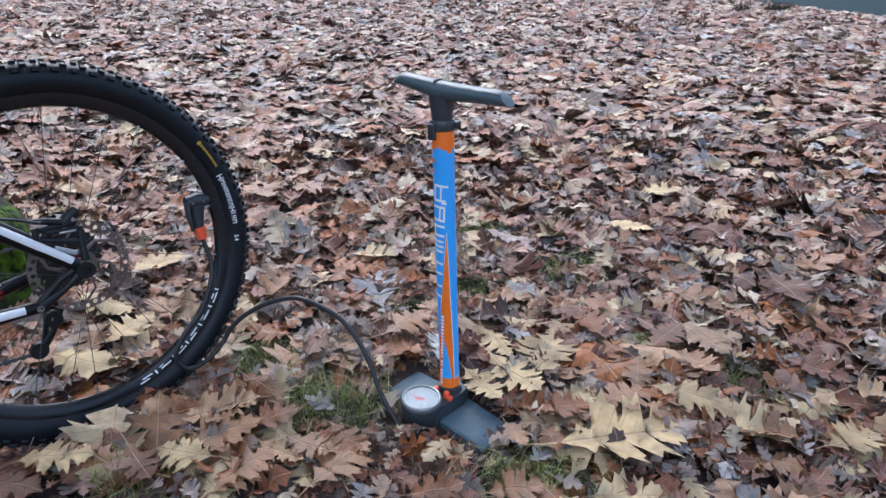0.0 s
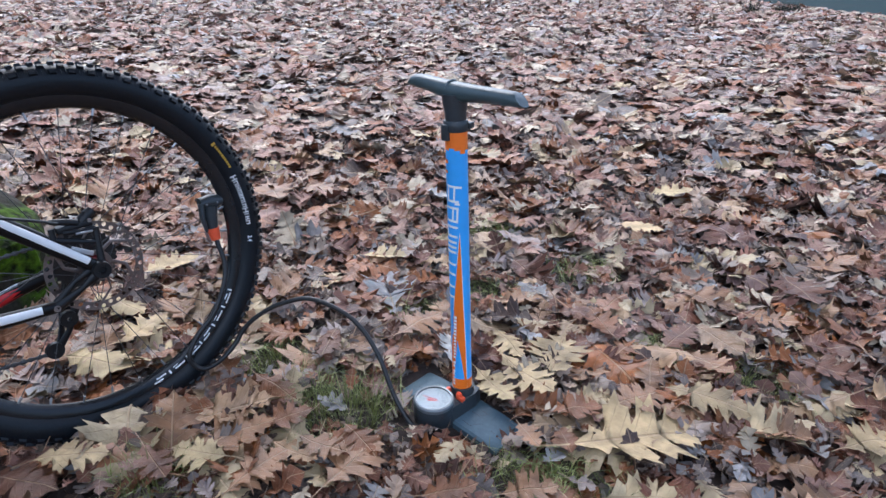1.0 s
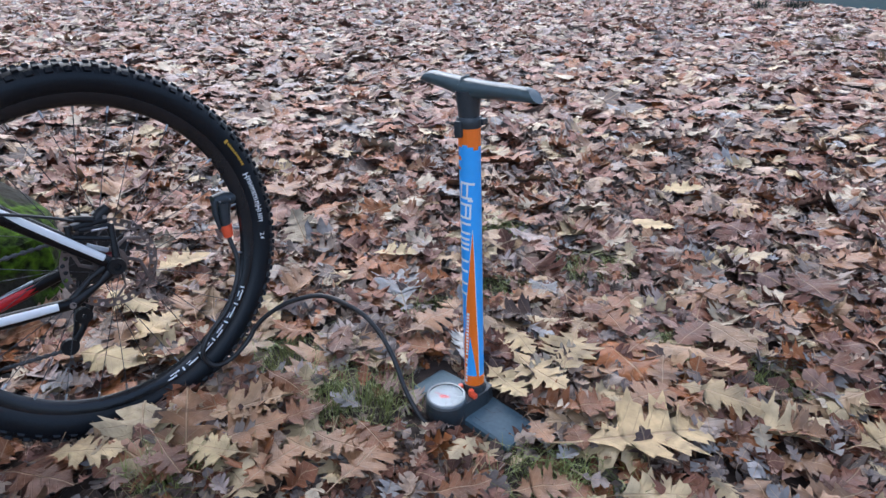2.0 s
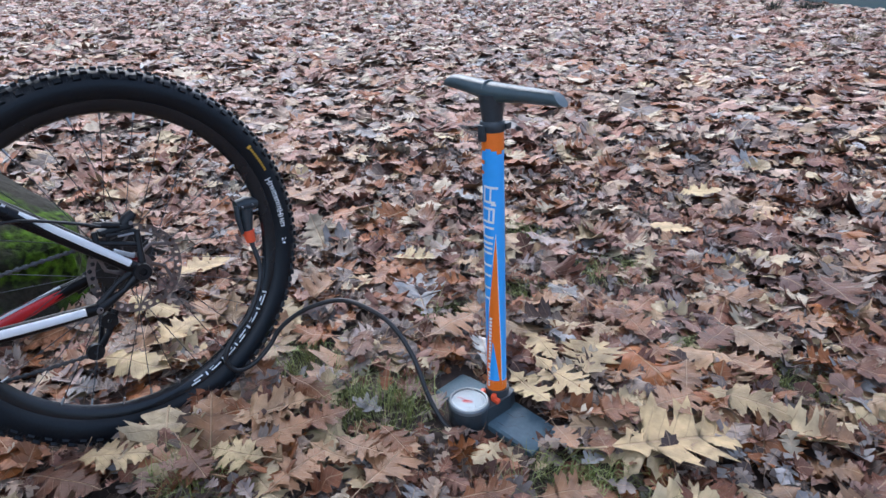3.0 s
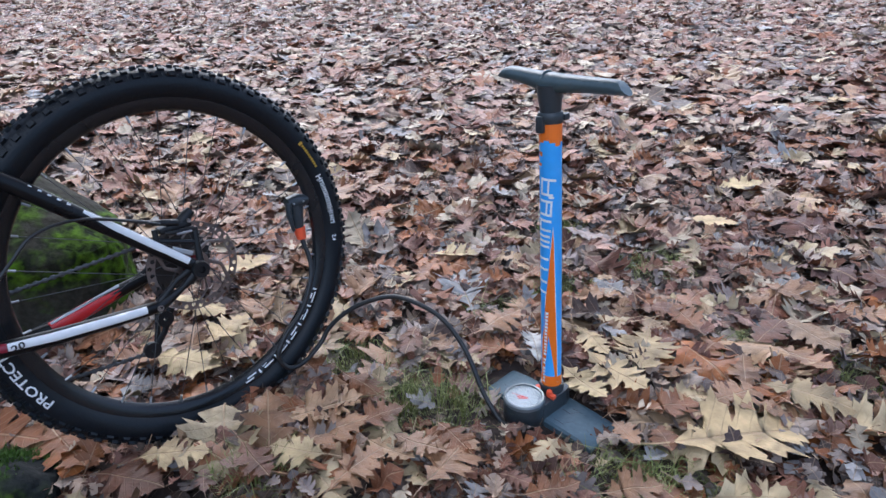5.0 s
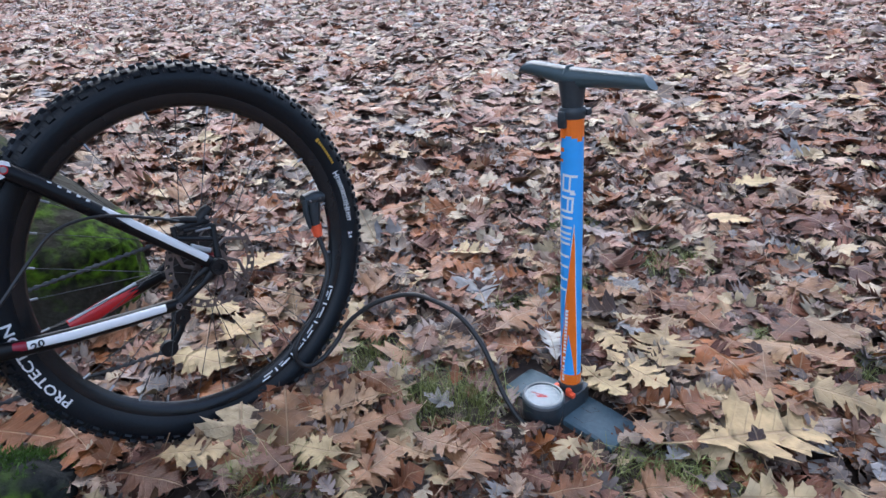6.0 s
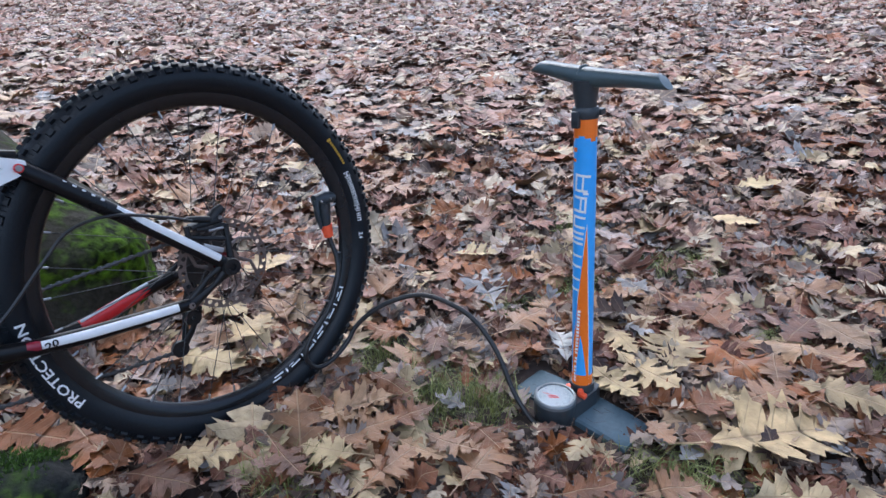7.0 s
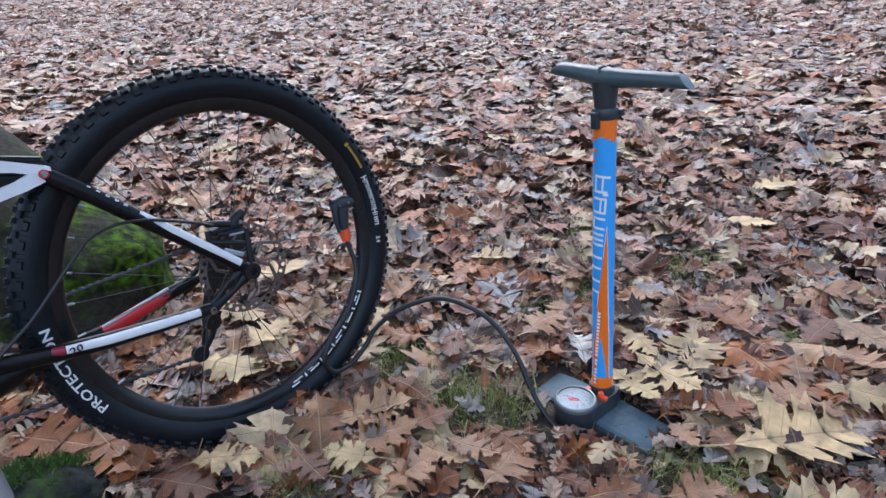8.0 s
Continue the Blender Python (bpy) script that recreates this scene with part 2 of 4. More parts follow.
def sweep(points, radii, seg=10, flat=1.0, bm=None):
    """A round (or flattened) bar along a line. radii: one number or one for each point."""
    bm = bm or bmesh.new()
    pts = [Vector(p) for p in points]
    if not isinstance(radii, (list, tuple)):
        radii = [radii] * len(pts)
    rings, up = [], Vector((0, 0, 1))
    for i, p in enumerate(pts):
        d = (pts[min(i + 1, len(pts) - 1)] - pts[max(i - 1, 0)]).normalized()
        if abs(d.dot(up)) > 0.97:
            up = Vector((0, 1, 0)) if abs(d.y) < 0.9 else Vector((1, 0, 0))
        s = d.cross(up).normalized()
        u = s.cross(d).normalized()
        up = u
        rings.append([bm.verts.new(p + (s * math.cos(a) * flat + u * math.sin(a)) * radii[i]) for a in (2 * math.pi * k / seg for k in range(seg))])
    for a, b in zip(rings, rings[1:]):
        for k in range(seg):
            bm.faces.new((a[k], a[(k + 1) % seg], b[(k + 1) % seg], b[k]))
    bm.faces.new(rings[0][::-1])
    bm.faces.new(rings[-1])
    return bm


def block(x0, x1, y0, y1, z0, z1, bevel=0.002, bm=None, m=None):
    own = bmesh.new()
    bmesh.ops.create_cube(own, size=1)
    for v in own.verts:
        v.co = Vector((x0 + (v.co.x + 0.5) * (x1 - x0), y0 + (v.co.y + 0.5) * (y1 - y0), z0 + (v.co.z + 0.5) * (z1 - z0)))
    if bevel:
        bmesh.ops.bevel(own, geom=own.edges[:], offset=bevel, segments=2, affect="EDGES", profile=0.6)
    if m:
        own.transform(m)
    if bm is None:
        return own
    join(bm, own)
    return bm


def join(bm, other):
    tmp = bpy.data.meshes.new("tmp")
    other.to_mesh(tmp)
    other.free()
    bm.from_mesh(tmp)
    bpy.data.meshes.remove(tmp)


def prism(outline, z0, z1, bevel=0.0, m=None):
    """A plate of the given outline (x, y) between two heights."""
    bm = bmesh.new()
    lo = [bm.verts.new((x, y, z0)) for x, y in outline]
    hi = [bm.verts.new((x, y, z1)) for x, y in outline]
    k = len(outline)
    bm.faces.new(lo[::-1])
    bm.faces.new(hi)
    for i in range(k):
        bm.faces.new((lo[i], lo[(i + 1) % k], hi[(i + 1) % k], hi[i]))
    if bevel:
        bmesh.ops.bevel(bm, geom=bm.edges[:], offset=bevel, segments=2, affect="EDGES", profile=0.6)
    if m:
        bm.transform(m)
    return bm


def text_mesh(body, size):
    """Flat lettering as lists of corners and faces, from the built-in font."""
    cu = bpy.data.curves.new("lettering", "FONT")
    cu.body, cu.size, cu.align_x, cu.align_y = body, size, "CENTER", "CENTER"
    cu.resolution_u, cu.offset = 2, size * .022
    ob = new("lettering", cu)
    dg = bpy.context.evaluated_depsgraph_get()
    me = ob.evaluated_get(dg).to_mesh()
    vs = [v.co.copy() for v in me.vertices]
    me.calc_loop_triangles()
    fs = [tuple(t.vertices) for t in me.loop_triangles]
    ob.evaluated_get(dg).to_mesh_clear()
    bpy.data.objects.remove(ob)
    bpy.data.curves.remove(cu)
    return vs, fs


def mapped(vs, fs, fn, bm=None):
    bm = bm or bmesh.new()
    made = [bm.verts.new(fn(v)) for v in vs]
    for f in fs:
        bm.faces.new([made[i] for i in f])
    return bm


def bars(rects, cuts=6):
    """Flat bars (x0, y0, x1, y1), cut along their length so that they can follow a curve."""
    vs, fs = [], []
    for x0, y0, x1, y1 in rects:
        base = len(vs)
        for i in range(cuts + 1):
            for j in range(cuts + 1):
                vs.append(Vector((x0 + (x1 - x0) * i / cuts, y0 + (y1 - y0) * j / cuts, 0)))
        for i in range(cuts):
            for j in range(cuts):
                a = base + i * (cuts + 1) + j
                fs.append((a, a + 1, a + cuts + 2, a + cuts + 1))
    return vs, fs


# ---- ground ----
def ground_z(x, y):
    xc = max(-2.5, min(2.5, x))
    z = -0.035 - 0.022 * xc + 0.025 * (min(y, 5.0) - 1.1) if y > 0 else -0.035 - 0.022 * xc - 0.0275
    z += 0.025 * math.exp(-((x + 0.62) ** 2 + (y - 0.9) ** 2) / 0.09)
    z += 0.012 * noise.noise(Vector((x * 1.3, y * 1.3, 0.0))) + 0.03 * noise.noise(Vector((x * 0.35, y * 0.35, 4.0))) * min(1, max(0, y - 2) / 3)
    edge = x - (6.1 - 0.22 * (y - 8.0))
    if edge > 0 and y > 2:
        z -= min(1.6, 0.35 * edge) * min(1, (y - 2) / 3)
    return z


def axis_steps(lo, hi, step, far, growth=1.35):
    out = list(np.arange(lo, hi + step * 0.5, step))
    s, a = step, out[-1]
    while a < far:
        s *= growth
        a += s
        out.append(a)
    s, a = step, out[0]
    while a > -far:
        s *= growth
        a -= s
        out.insert(0, a)
    return out


def build_ground():
    xs, ys = axis_steps(-3, 7, 0.1, 400), axis_steps(-1, 10, 0.1, 400)
    bm = bmesh.new()
    grid = [[bm.verts.new((x, y, ground_z(x, y))) for y in ys] for x in xs]
    for i in range(len(xs) - 1):
        for j in range(len(ys) - 1):
            f = bm.faces.new((grid[i][j], grid[i + 1][j], grid[i + 1][j + 1], grid[i][j + 1]))
            cx, cy = xs[i], ys[j]
            if cx > 6.4 - 0.22 * (cy - 8.0) and cy > 2 or max(abs(cx), abs(cy)) > 24:
                f.material_index = 1
    ob = part("ground", bm, M_SOIL)
    ob.data.materials.append(M_FAR)
    return tagged(ob, "dark forest soil under fallen oak leaves", "ground", kind="structure")


ground = build_ground()

# ---- fallen leaves ----
# half outlines of red oak leaves from stem to tip: place along the midrib, half width
OAK = [(0, .012), (.06, .045), (.12, .11), (.165, .20), (.20, .16), (.245, .09), (.29, .19), (.325, .35), (.375, .29), (.455, .43), (.46, .33), (.50, .29), (.475, .11),
       (.54, .20), (.60, .37), (.64, .29), (.725, .40), (.715, .27), (.685, .12), (.75, .14), (.81, .25), (.84, .16), (.90, .17), (.915, .08), (1.0, .005)]
OAK_BROAD = [(0, .012), (.05, .06), (.11, .15), (.155, .24), (.19, .21), (.24, .16), (.29, .25), (.32, .37), (.37, .32), (.45, .42), (.465, .34), (.50, .31), (.49, .19),
             (.54, .26), (.60, .38), (.64, .31), (.715, .38), (.715, .28), (.70, .17), (.75, .18), (.81, .26), (.84, .18), (.89, .18), (.915, .10), (1.0, .005)]
OAK_FAR = [(0, .012), (.14, .19), (.245, .10), (.325, .34), (.45, .42), (.48, .13), (.60, .36), (.72, .39), (.69, .13), (.82, .24), (.90, .15), (1.0, .006)]


def leaf_shape(seed, outline, columns, curl=1.0):
    """One curled oak leaf of length 1: corners, quads and the place of each corner on the leaf."""
    rng = np.random.default_rng(seed)
    cols = np.linspace(-1, 1, columns)
    n = len(outline)
    uo = np.array([o[0] for o in outline]) + rng.normal(0, .008, n)
    w = np.array([o[1] for o in outline])
    um = np.clip(np.array([o[0] for o in outline]) - .22 * w, 0, 1)
    um = (np.maximum.accumulate(um) + np.minimum.accumulate(um[::-1])[::-1]) / 2
    um[-1] = .97
    fat = rng.uniform(.72, 1.02)
    rows = []
    for s in (-1, 1):
        rows.append(w * fat * rng.uniform(.90, 1.10, n))
    bend, fold, roll, wav, tw = float(np.clip(rng.normal(0, .35), -.5, .5)), rng.normal(.05, .16), float(np.clip(rng.normal(0, .7), -.9, .9)), rng.uniform(.02, .06), rng.normal(0, .5)
    ph = rng.uniform(0, 6.28, 4)
    vs, uv = [], []
    stem = [(-.30, .007), (-.12, .006)]
    lean = rng.normal(0, .12)
    for x, hw in stem:
        for c in cols:
            vs.append((x, c * hw + lean * x * x * 4, 0))
            uv.append((x, c * .004))
    for i in range(n):
        for c in cols:
            a = abs(c)
            hw = rows[0 if c < 0 else 1][i]
            x = um[i] * (1 - a) + uo[i] * a
            y = math.copysign(a * hw, c) if a else 0.0
            vs.append((x, y, 0))
            uv.append((x, y))
    v = np.array(vs)
    x, y = v[:, 0].copy(), v[:, 1].copy()
    z = bend * (x - .4) ** 2 * .8 + fold * np.abs(y) + roll * y * y * 1.4 + tw * (x - .5) * y * .9
    z += wav * (np.sin(9 * x + ph[0]) * np.sin(8 * y + ph[1]) + .7 * np.sin(17 * x + ph[2]) * np.abs(y) * 3)
    z += rng.normal(0, .008, len(z)) * (np.abs(y) > .02)
    z *= curl
    v[:, 2] = z - np.median(z)
    v[:, 0] -= .42
    faces = []
    for i in range(n + 1):
        for j in range(columns - 1):
            a = i * columns + j
            faces.append((a, a + 1, a + columns + 1, a + columns))
    return v, np.array(faces), np.array(uv)


def quads_mesh(name, v, f, uv, material):
    me = bpy.data.meshes.new(name)
    me.vertices.add(len(v))
    me.vertices.foreach_set("co", v.astype(np.float32).ravel())
    me.loops.add(f.size)
    me.loops.foreach_set("vertex_index", f.astype(np.int32).ravel())
    me.polygons.add(len(f))
    me.polygons.foreach_set("loop_start", np.arange(0, f.size, 4, dtype=np.int32))
    me.polygons.foreach_set("use_smooth", np.ones(len(f), dtype=bool))
    layer = me.uv_layers.new(name="leaf")
    layer.data.foreach_set("uv", uv[f.ravel()].astype(np.float32).ravel())
    me.update(calc_edges=True)
    me.materials.append(material)
    return me


def turn(heading, tilt, way):
    """Rotation matrices: a heading about z, then a tilt about a level axis."""
    return Matrix.Rotation(tilt, 3, Vector((math.cos(way), math.sin(way), 0))) @ Matrix.Rotation(heading, 3, "Z")


def scatter(name, shapes, places, material, label):
    """Many leaves in one mesh. places: x, y, z, size, heading, tilt, tilt direction."""
    V, Fs, UV, off = [], [], [], 0
    for i, (x, y, z, s, h, tl, w) in enumerate(places):
        v, f, uv = shapes[i % len(shapes)]
        r = np.array(turn(h, tl, w))
        V.append(v @ r.T * s + (x, y, z))
        Fs.append(f + off)
        UV.append(uv)
        off += len(v)
    ob = new(name, quads_mesh(name, np.concatenate(V), np.concatenate(Fs), np.concatenate(UV), material))
    return tagged(ob, label, "leaves", kind="stuff")


GRASS_SPOTS = [(-.40, 1.22, .10), (-.23, 1.07, .13), (.11, .865, .09), (.22, .85, .09), (.41, 1.66, .10), (.10, 1.54, .07), (.70, 1.15, .08), (.17, 1.92, .07),
               (-.55, .87, .06), (.48, 1.26, .07), (-.06, 1.43, .07)]
PUMP_AT = Vector((.017, 1.084, -.033))


def keep_leaf(x, y, rng, size):
    for gx, gy, gr in GRASS_SPOTS:
        if (x - gx) ** 2 + (y - gy) ** 2 < (gr * .8) ** 2 and rng.random() < .85:
            return False
    # pump foot, tyre and trunk
    dx, dy = x - PUMP_AT.x, y - PUMP_AT.y
    u, v, g = .70 * dx - .714 * dy, .714 * dx + .70 * dy, .36 * size
    if -.13 - g < u < .115 + g and -.06 - g < v < .037 + g or ((u + .018) ** 2 + (v + .070) ** 2) < (.042 + g) ** 2:
        return False
    du, dn = -.723 * (x + .676) - .691 * (y - 1.084), .685 * (x + .676) - .717 * (y - 1.084)
    if abs(du) < .13 + g and abs(dn) < .03 + .6 * g:
        return False
    if (x + .10) ** 2 + (y - 1.02) ** 2 < (.02 + .3 * size) ** 2:
        return False
    if (x + 2.0) ** 2 + (y - 1.75) ** 2 < .45 ** 2 or (x + 1.0) ** 2 + (y - .84) ** 2 < .1 ** 2:
        return False
    return True


def places(rng, count, x0, x1, y0, y1, lo, hi, size, spread, tilt, wedge=None):
    out = []
    while len(out) < count:
        x, y = rng.uniform(x0, x1), rng.uniform(y0, y1)
        if wedge and abs(x + .1) > wedge * y + .7:
            continue
        s = size * math.exp(rng.normal(0, spread))
        if not keep_leaf(x, y, rng, s) or x > 6.3 - 0.22 * (y - 8.0):
            continue
        out.append((x, y, ground_z(x, y) + rng.uniform(lo, hi), s, rng.uniform(0, 6.283), rng.normal(0, tilt), rng.uniform(0, 6.283)))
    return out


# single leaves that stand out: x, y, length, heading
PALE_LEAVES = [(0.33, 0.95, 0.28, 8), (0.25, 1.23, 0.19, -112), (0.52, 1.06, 0.19, -30), (0.15, 1.14, 0.18, -57), (0.08, 1.11, 0.15, -62), (0.13, 1.26, 0.13, -66), (-0.46, 0.9, 0.11, 168), (-0.69, 0.89, 0.13, 12),
               (0.8, 0.94, 0.13, 11), (0.87, 2.21, 0.17, -3), (0.65, 1.89, 0.15, -28), (-0.77, 1.62, 0.17, 45), (-0.84, 1.44, 0.18, -29), (-0.78, 1.19, 0.17, -11), (-0.18, 1.69, 0.14, -2), (-0.73, 1.3, 0.15, 59),
               (1.91, 3.41, 0.2, 26)]
TAN_LEAVES = [(-0.45, 1.02, 0.17, 22), (-0.43, 0.95, 0.16, 26), (-0.36, 0.87, 0.13, 51), (-0.26, 0.93, 0.11, -27), (-0.31, 0.92, 0.11, -29), (-0.37, 0.85, 0.11, 42), (-0.2, 0.89, 0.15, 55),
               (0.37, 1.05, 0.14, 22), (0.11, 0.83, 0.11, 8), (0.58, 1.19, 0.14, -62), (0.64, 1.28, 0.16, -60), (0.13, 0.955, 0.08, -67), (0.5, 1.22, 0.16, 150), (0.43, 1.13, 0.12, 70), (0.69, 1.46, 0.16, -45),
               (-0.6, 2.19, 0.2, -67), (-0.45, 2.23, 0.2, -26), (0.81, 1.37, 0.15, -23), (1.14, 1.64, 0.2, 15), (-0.08, 1.32, 0.16, 45)]
RUST_LEAVES = [(-1.07, 0.98, 0.2, -10), (-0.34, 1.0, 0.11, 25), (-0.19, 0.95, 0.11, -51), (-0.54, 0.88, 0.12, -50), (-0.48, 1.12, 0.11, 46), (-0.38, 1.1, 0.12, -32), (-0.91, 0.94, 0.17, -40), (-0.75, 0.84, 0.14, -11), (0.24, 1.03, 0.12, 10),
               (-0.03, 0.83, 0.11, 13), (0.55, 1.28, 0.14, 40), (0.38, 1.33, 0.13, 100), (-0.28, 1.27, 0.13, -100), (0.33, 1.39, 0.12, -2), (0.85, 1.16, 0.15, -43), (0.97, 1.51, 0.2, -91)]


rng = np.random.default_rng(7)
fine_shapes = [leaf_shape(100 + i, OAK_BROAD if i % 2 else OAK, 5, 1.0) for i in range(14)]
flat_shapes = [leaf_shape(400 + i, OAK_BROAD if i % 3 == 2 else OAK, 5, .55) for i in range(14)]
mid_shapes = [leaf_shape(200 + i, OAK_BROAD if i % 2 else OAK, 3, .75) for i in range(14)]
far_shapes = [leaf_shape(300 + i, OAK_FAR, 3, .75) for i in range(12)]
flat_far_shapes = [leaf_shape(600 + i, OAK_FAR, 2, .8) for i in range(12)]
crumpled_shapes = [leaf_shape(500 + i, OAK_FAR, 3, 1.6) for i in range(12)]
scatter("old_leaves", crumpled_shapes, places(rng, 7400, -3.2, 3.2, .3, 3.0, .0, .018, .072, .25, .25, .85), M_DEBRIS, "grey rotted leaf scraps pressed on the soil")
scatter("old_leaves", far_shapes, places(rng, 6500, -5.2, 5.2, 3.0, 6.0, .0, .016, .12, .3, .15, .85), M_DEBRIS, "grey rotted leaf scraps pressed on the soil")
scatter("old_leaves", flat_far_shapes, places(rng, 7000, -10, 8, 6.0, 12.0, .0, .012, .15, .3, .12, .85), M_DEBRIS, "grey rotted leaf scraps pressed on the soil")
scatter("fallen_leaves", fine_shapes, places(rng, 1150, -3.2, 3.2, .3, 2.8, .008, .036, .125, .28, .24, .85), M_LEAF_BROWN, "brown and tan fallen oak leaves, overlapping")
scatter("fallen_leaves", fine_shapes, places(rng, 620, -3.2, 3.2, 1.3, 3.0, .008, .036, .130, .28, .24, .85), M_LEAF, "pinkish brown fallen oak leaves, overlapping")
scatter("fallen_leaves", mid_shapes, places(rng, 1000, -4.5, 4.5, 2.8, 5.0, .006, .034, .130, .25, .30, .85), M_LEAF_BROWN, "rust-brown fallen oak leaves, overlapping")
scatter("fallen_leaves", mid_shapes, places(rng, 3900, -5.2, 5.2, 3.0, 6.0, .006, .030, .130, .25, .30, .85), M_LEAF, "brown and tan fallen oak leaves, overlapping")
scatter("fallen_leaves", flat_far_shapes, places(rng, 33000, -13, 9, 6.0, 15.0, .0, .026, .116, .25, .34, .85), M_LEAF, "brown and tan fallen oak leaves in a wide carpet")
scatter("fallen_leaves", flat_far_shapes, places(rng, 9000, -18, 6, 15.0, 22.0, .0, .05, .18, .25, .27, .85), M_LEAF, "brown and tan fallen oak leaves far off")


def outside(rng, count):
    """Leaves all round, beside and behind the stretch that the camera looks over."""
    out = []
    while len(out) < count:
        x, y = rng.uniform(-7, 6), rng.uniform(-4.5, 7)
        if y > .3 and abs(x + .1) < .85 * y + .6 or not keep_leaf(x, y, rng, .12):
            continue
        out.append((x, y, ground_z(x, y) + rng.uniform(.0, .03), .15 * math.exp(rng.normal(0, .25)), rng.uniform(0, 6.283), rng.normal(0, .18), rng.uniform(0, 6.283)))
    return out


scatter("fallen_leaves", flat_far_shapes, outside(np.random.default_rng(31), 15000), M_LEAF, "brown and tan fallen oak leaves round the clearing")
scatter("leaf_scraps", crumpled_shapes, places(rng, 1500, -2.4, 2.4, .4, 2.4, .026, .042, .05, .35, .35, .85), M_LEAF, "small torn leaf scraps lying on the leaves")
scatter("leaf_scraps", crumpled_shapes, places(rng, 1300, -1.6, 1.6, .5, 1.8, .022, .038, .048, .35, .35, .85), M_DEBRIS, "small grey leaf scraps lying on the leaves")
scatter("leaf_scraps", crumpled_shapes, places(rng, 420, -.32, .32, .80, 1.36, .003, .014, .042, .35, .3), M_DEBRIS, "small torn leaf scraps round the pump foot")
scatter("leaf_scraps", crumpled_shapes, places(rng, 150, -.32, .32, .80, 1.36, .006, .018, .05, .3, .3), M_LEAF_BROWN, "small brown leaf scraps round the pump foot")
LEAF_MESH = {}


def single_leaf(x, y, lift, size, heading, tilt, way, kind, material, flat=False):
    """A leaf of its own, on one of the shared leaf meshes."""
    key = (kind % 14, material.name, flat)
    if key not in LEAF_MESH:
        LEAF_MESH[key] = quads_mesh("leaf", *(flat_shapes if flat else fine_shapes)[kind % 14], material)
    ob = new("leaf", LEAF_MESH[key])
    ob.parent = ground
    ob.matrix_basis = Matrix.LocRotScale((x, y, ground_z(x, y) + lift), turn(heading, tilt, way).to_quaternion(), (size, size, size))
    return ob


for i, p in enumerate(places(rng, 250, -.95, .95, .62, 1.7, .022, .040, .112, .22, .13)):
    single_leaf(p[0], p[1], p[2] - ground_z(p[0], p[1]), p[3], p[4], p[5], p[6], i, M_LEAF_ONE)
for lot, material in ((PALE_LEAVES, M_LEAF_PALE), (TAN_LEAVES, M_LEAF_TAN), (RUST_LEAVES, M_LEAF_RUST)):
    for i, (x, y, size, heading) in enumerate(lot):
        single_leaf(x, y, .044 + .003 * (i % 4), size * .94, radians(heading), rng.normal(0, .07), rng.uniform(0, 6.28), 3 * i, material, True)
# two leaves that stand on edge against the tyre, and a pale one by the pump
single_leaf(-.525, .935, .055, .15, radians(104), .5, radians(30), 2, M_LEAF_TAN)
single_leaf(-.83, .91, .065, .11, radians(60), .9, radians(-20), 5, M_LEAF_RUST)
single_leaf(.0, 1.25, .045, .10, radians(-84), .15, 1.0, 8, M_LEAF_GREY)


# ---- bicycle ----
WHEEL = Vector((-.676, 1.084, .333))
N_AX = Vector((.685, -.717, .125)).normalized()
F_AX = Vector((-.72306, -.69079, 0))
U_AX = F_AX.cross(N_AX).normalized()
BIKE = Matrix(((F_AX.x, N_AX.x, U_AX.x, WHEEL.x), (F_AX.y, N_AX.y, U_AX.y, WHEEL.y), (F_AX.z, N_AX.z, U_AX.z, WHEEL.z), (0, 0, 0, 1)))
RC, RW, RH = .317, .0262, .0272


def ring_point(ang, rad, h):
    return Vector((rad * math.cos(ang), h, rad * math.sin(ang)))


def sidewall(rad):
    k = max(-1, min(1, (rad - RC) / RH))
    return RW * math.sqrt(max(0, 1 - k * k)) + .0006


def on_sidewall(ang, rad):
    """Maps flat lettering onto the tyre's flank, reading round the wheel."""
    def fn(v):
        r = rad + v.y
        return ring_point(ang + v.x / rad, r, sidewall(r) + .0009)
    return fn


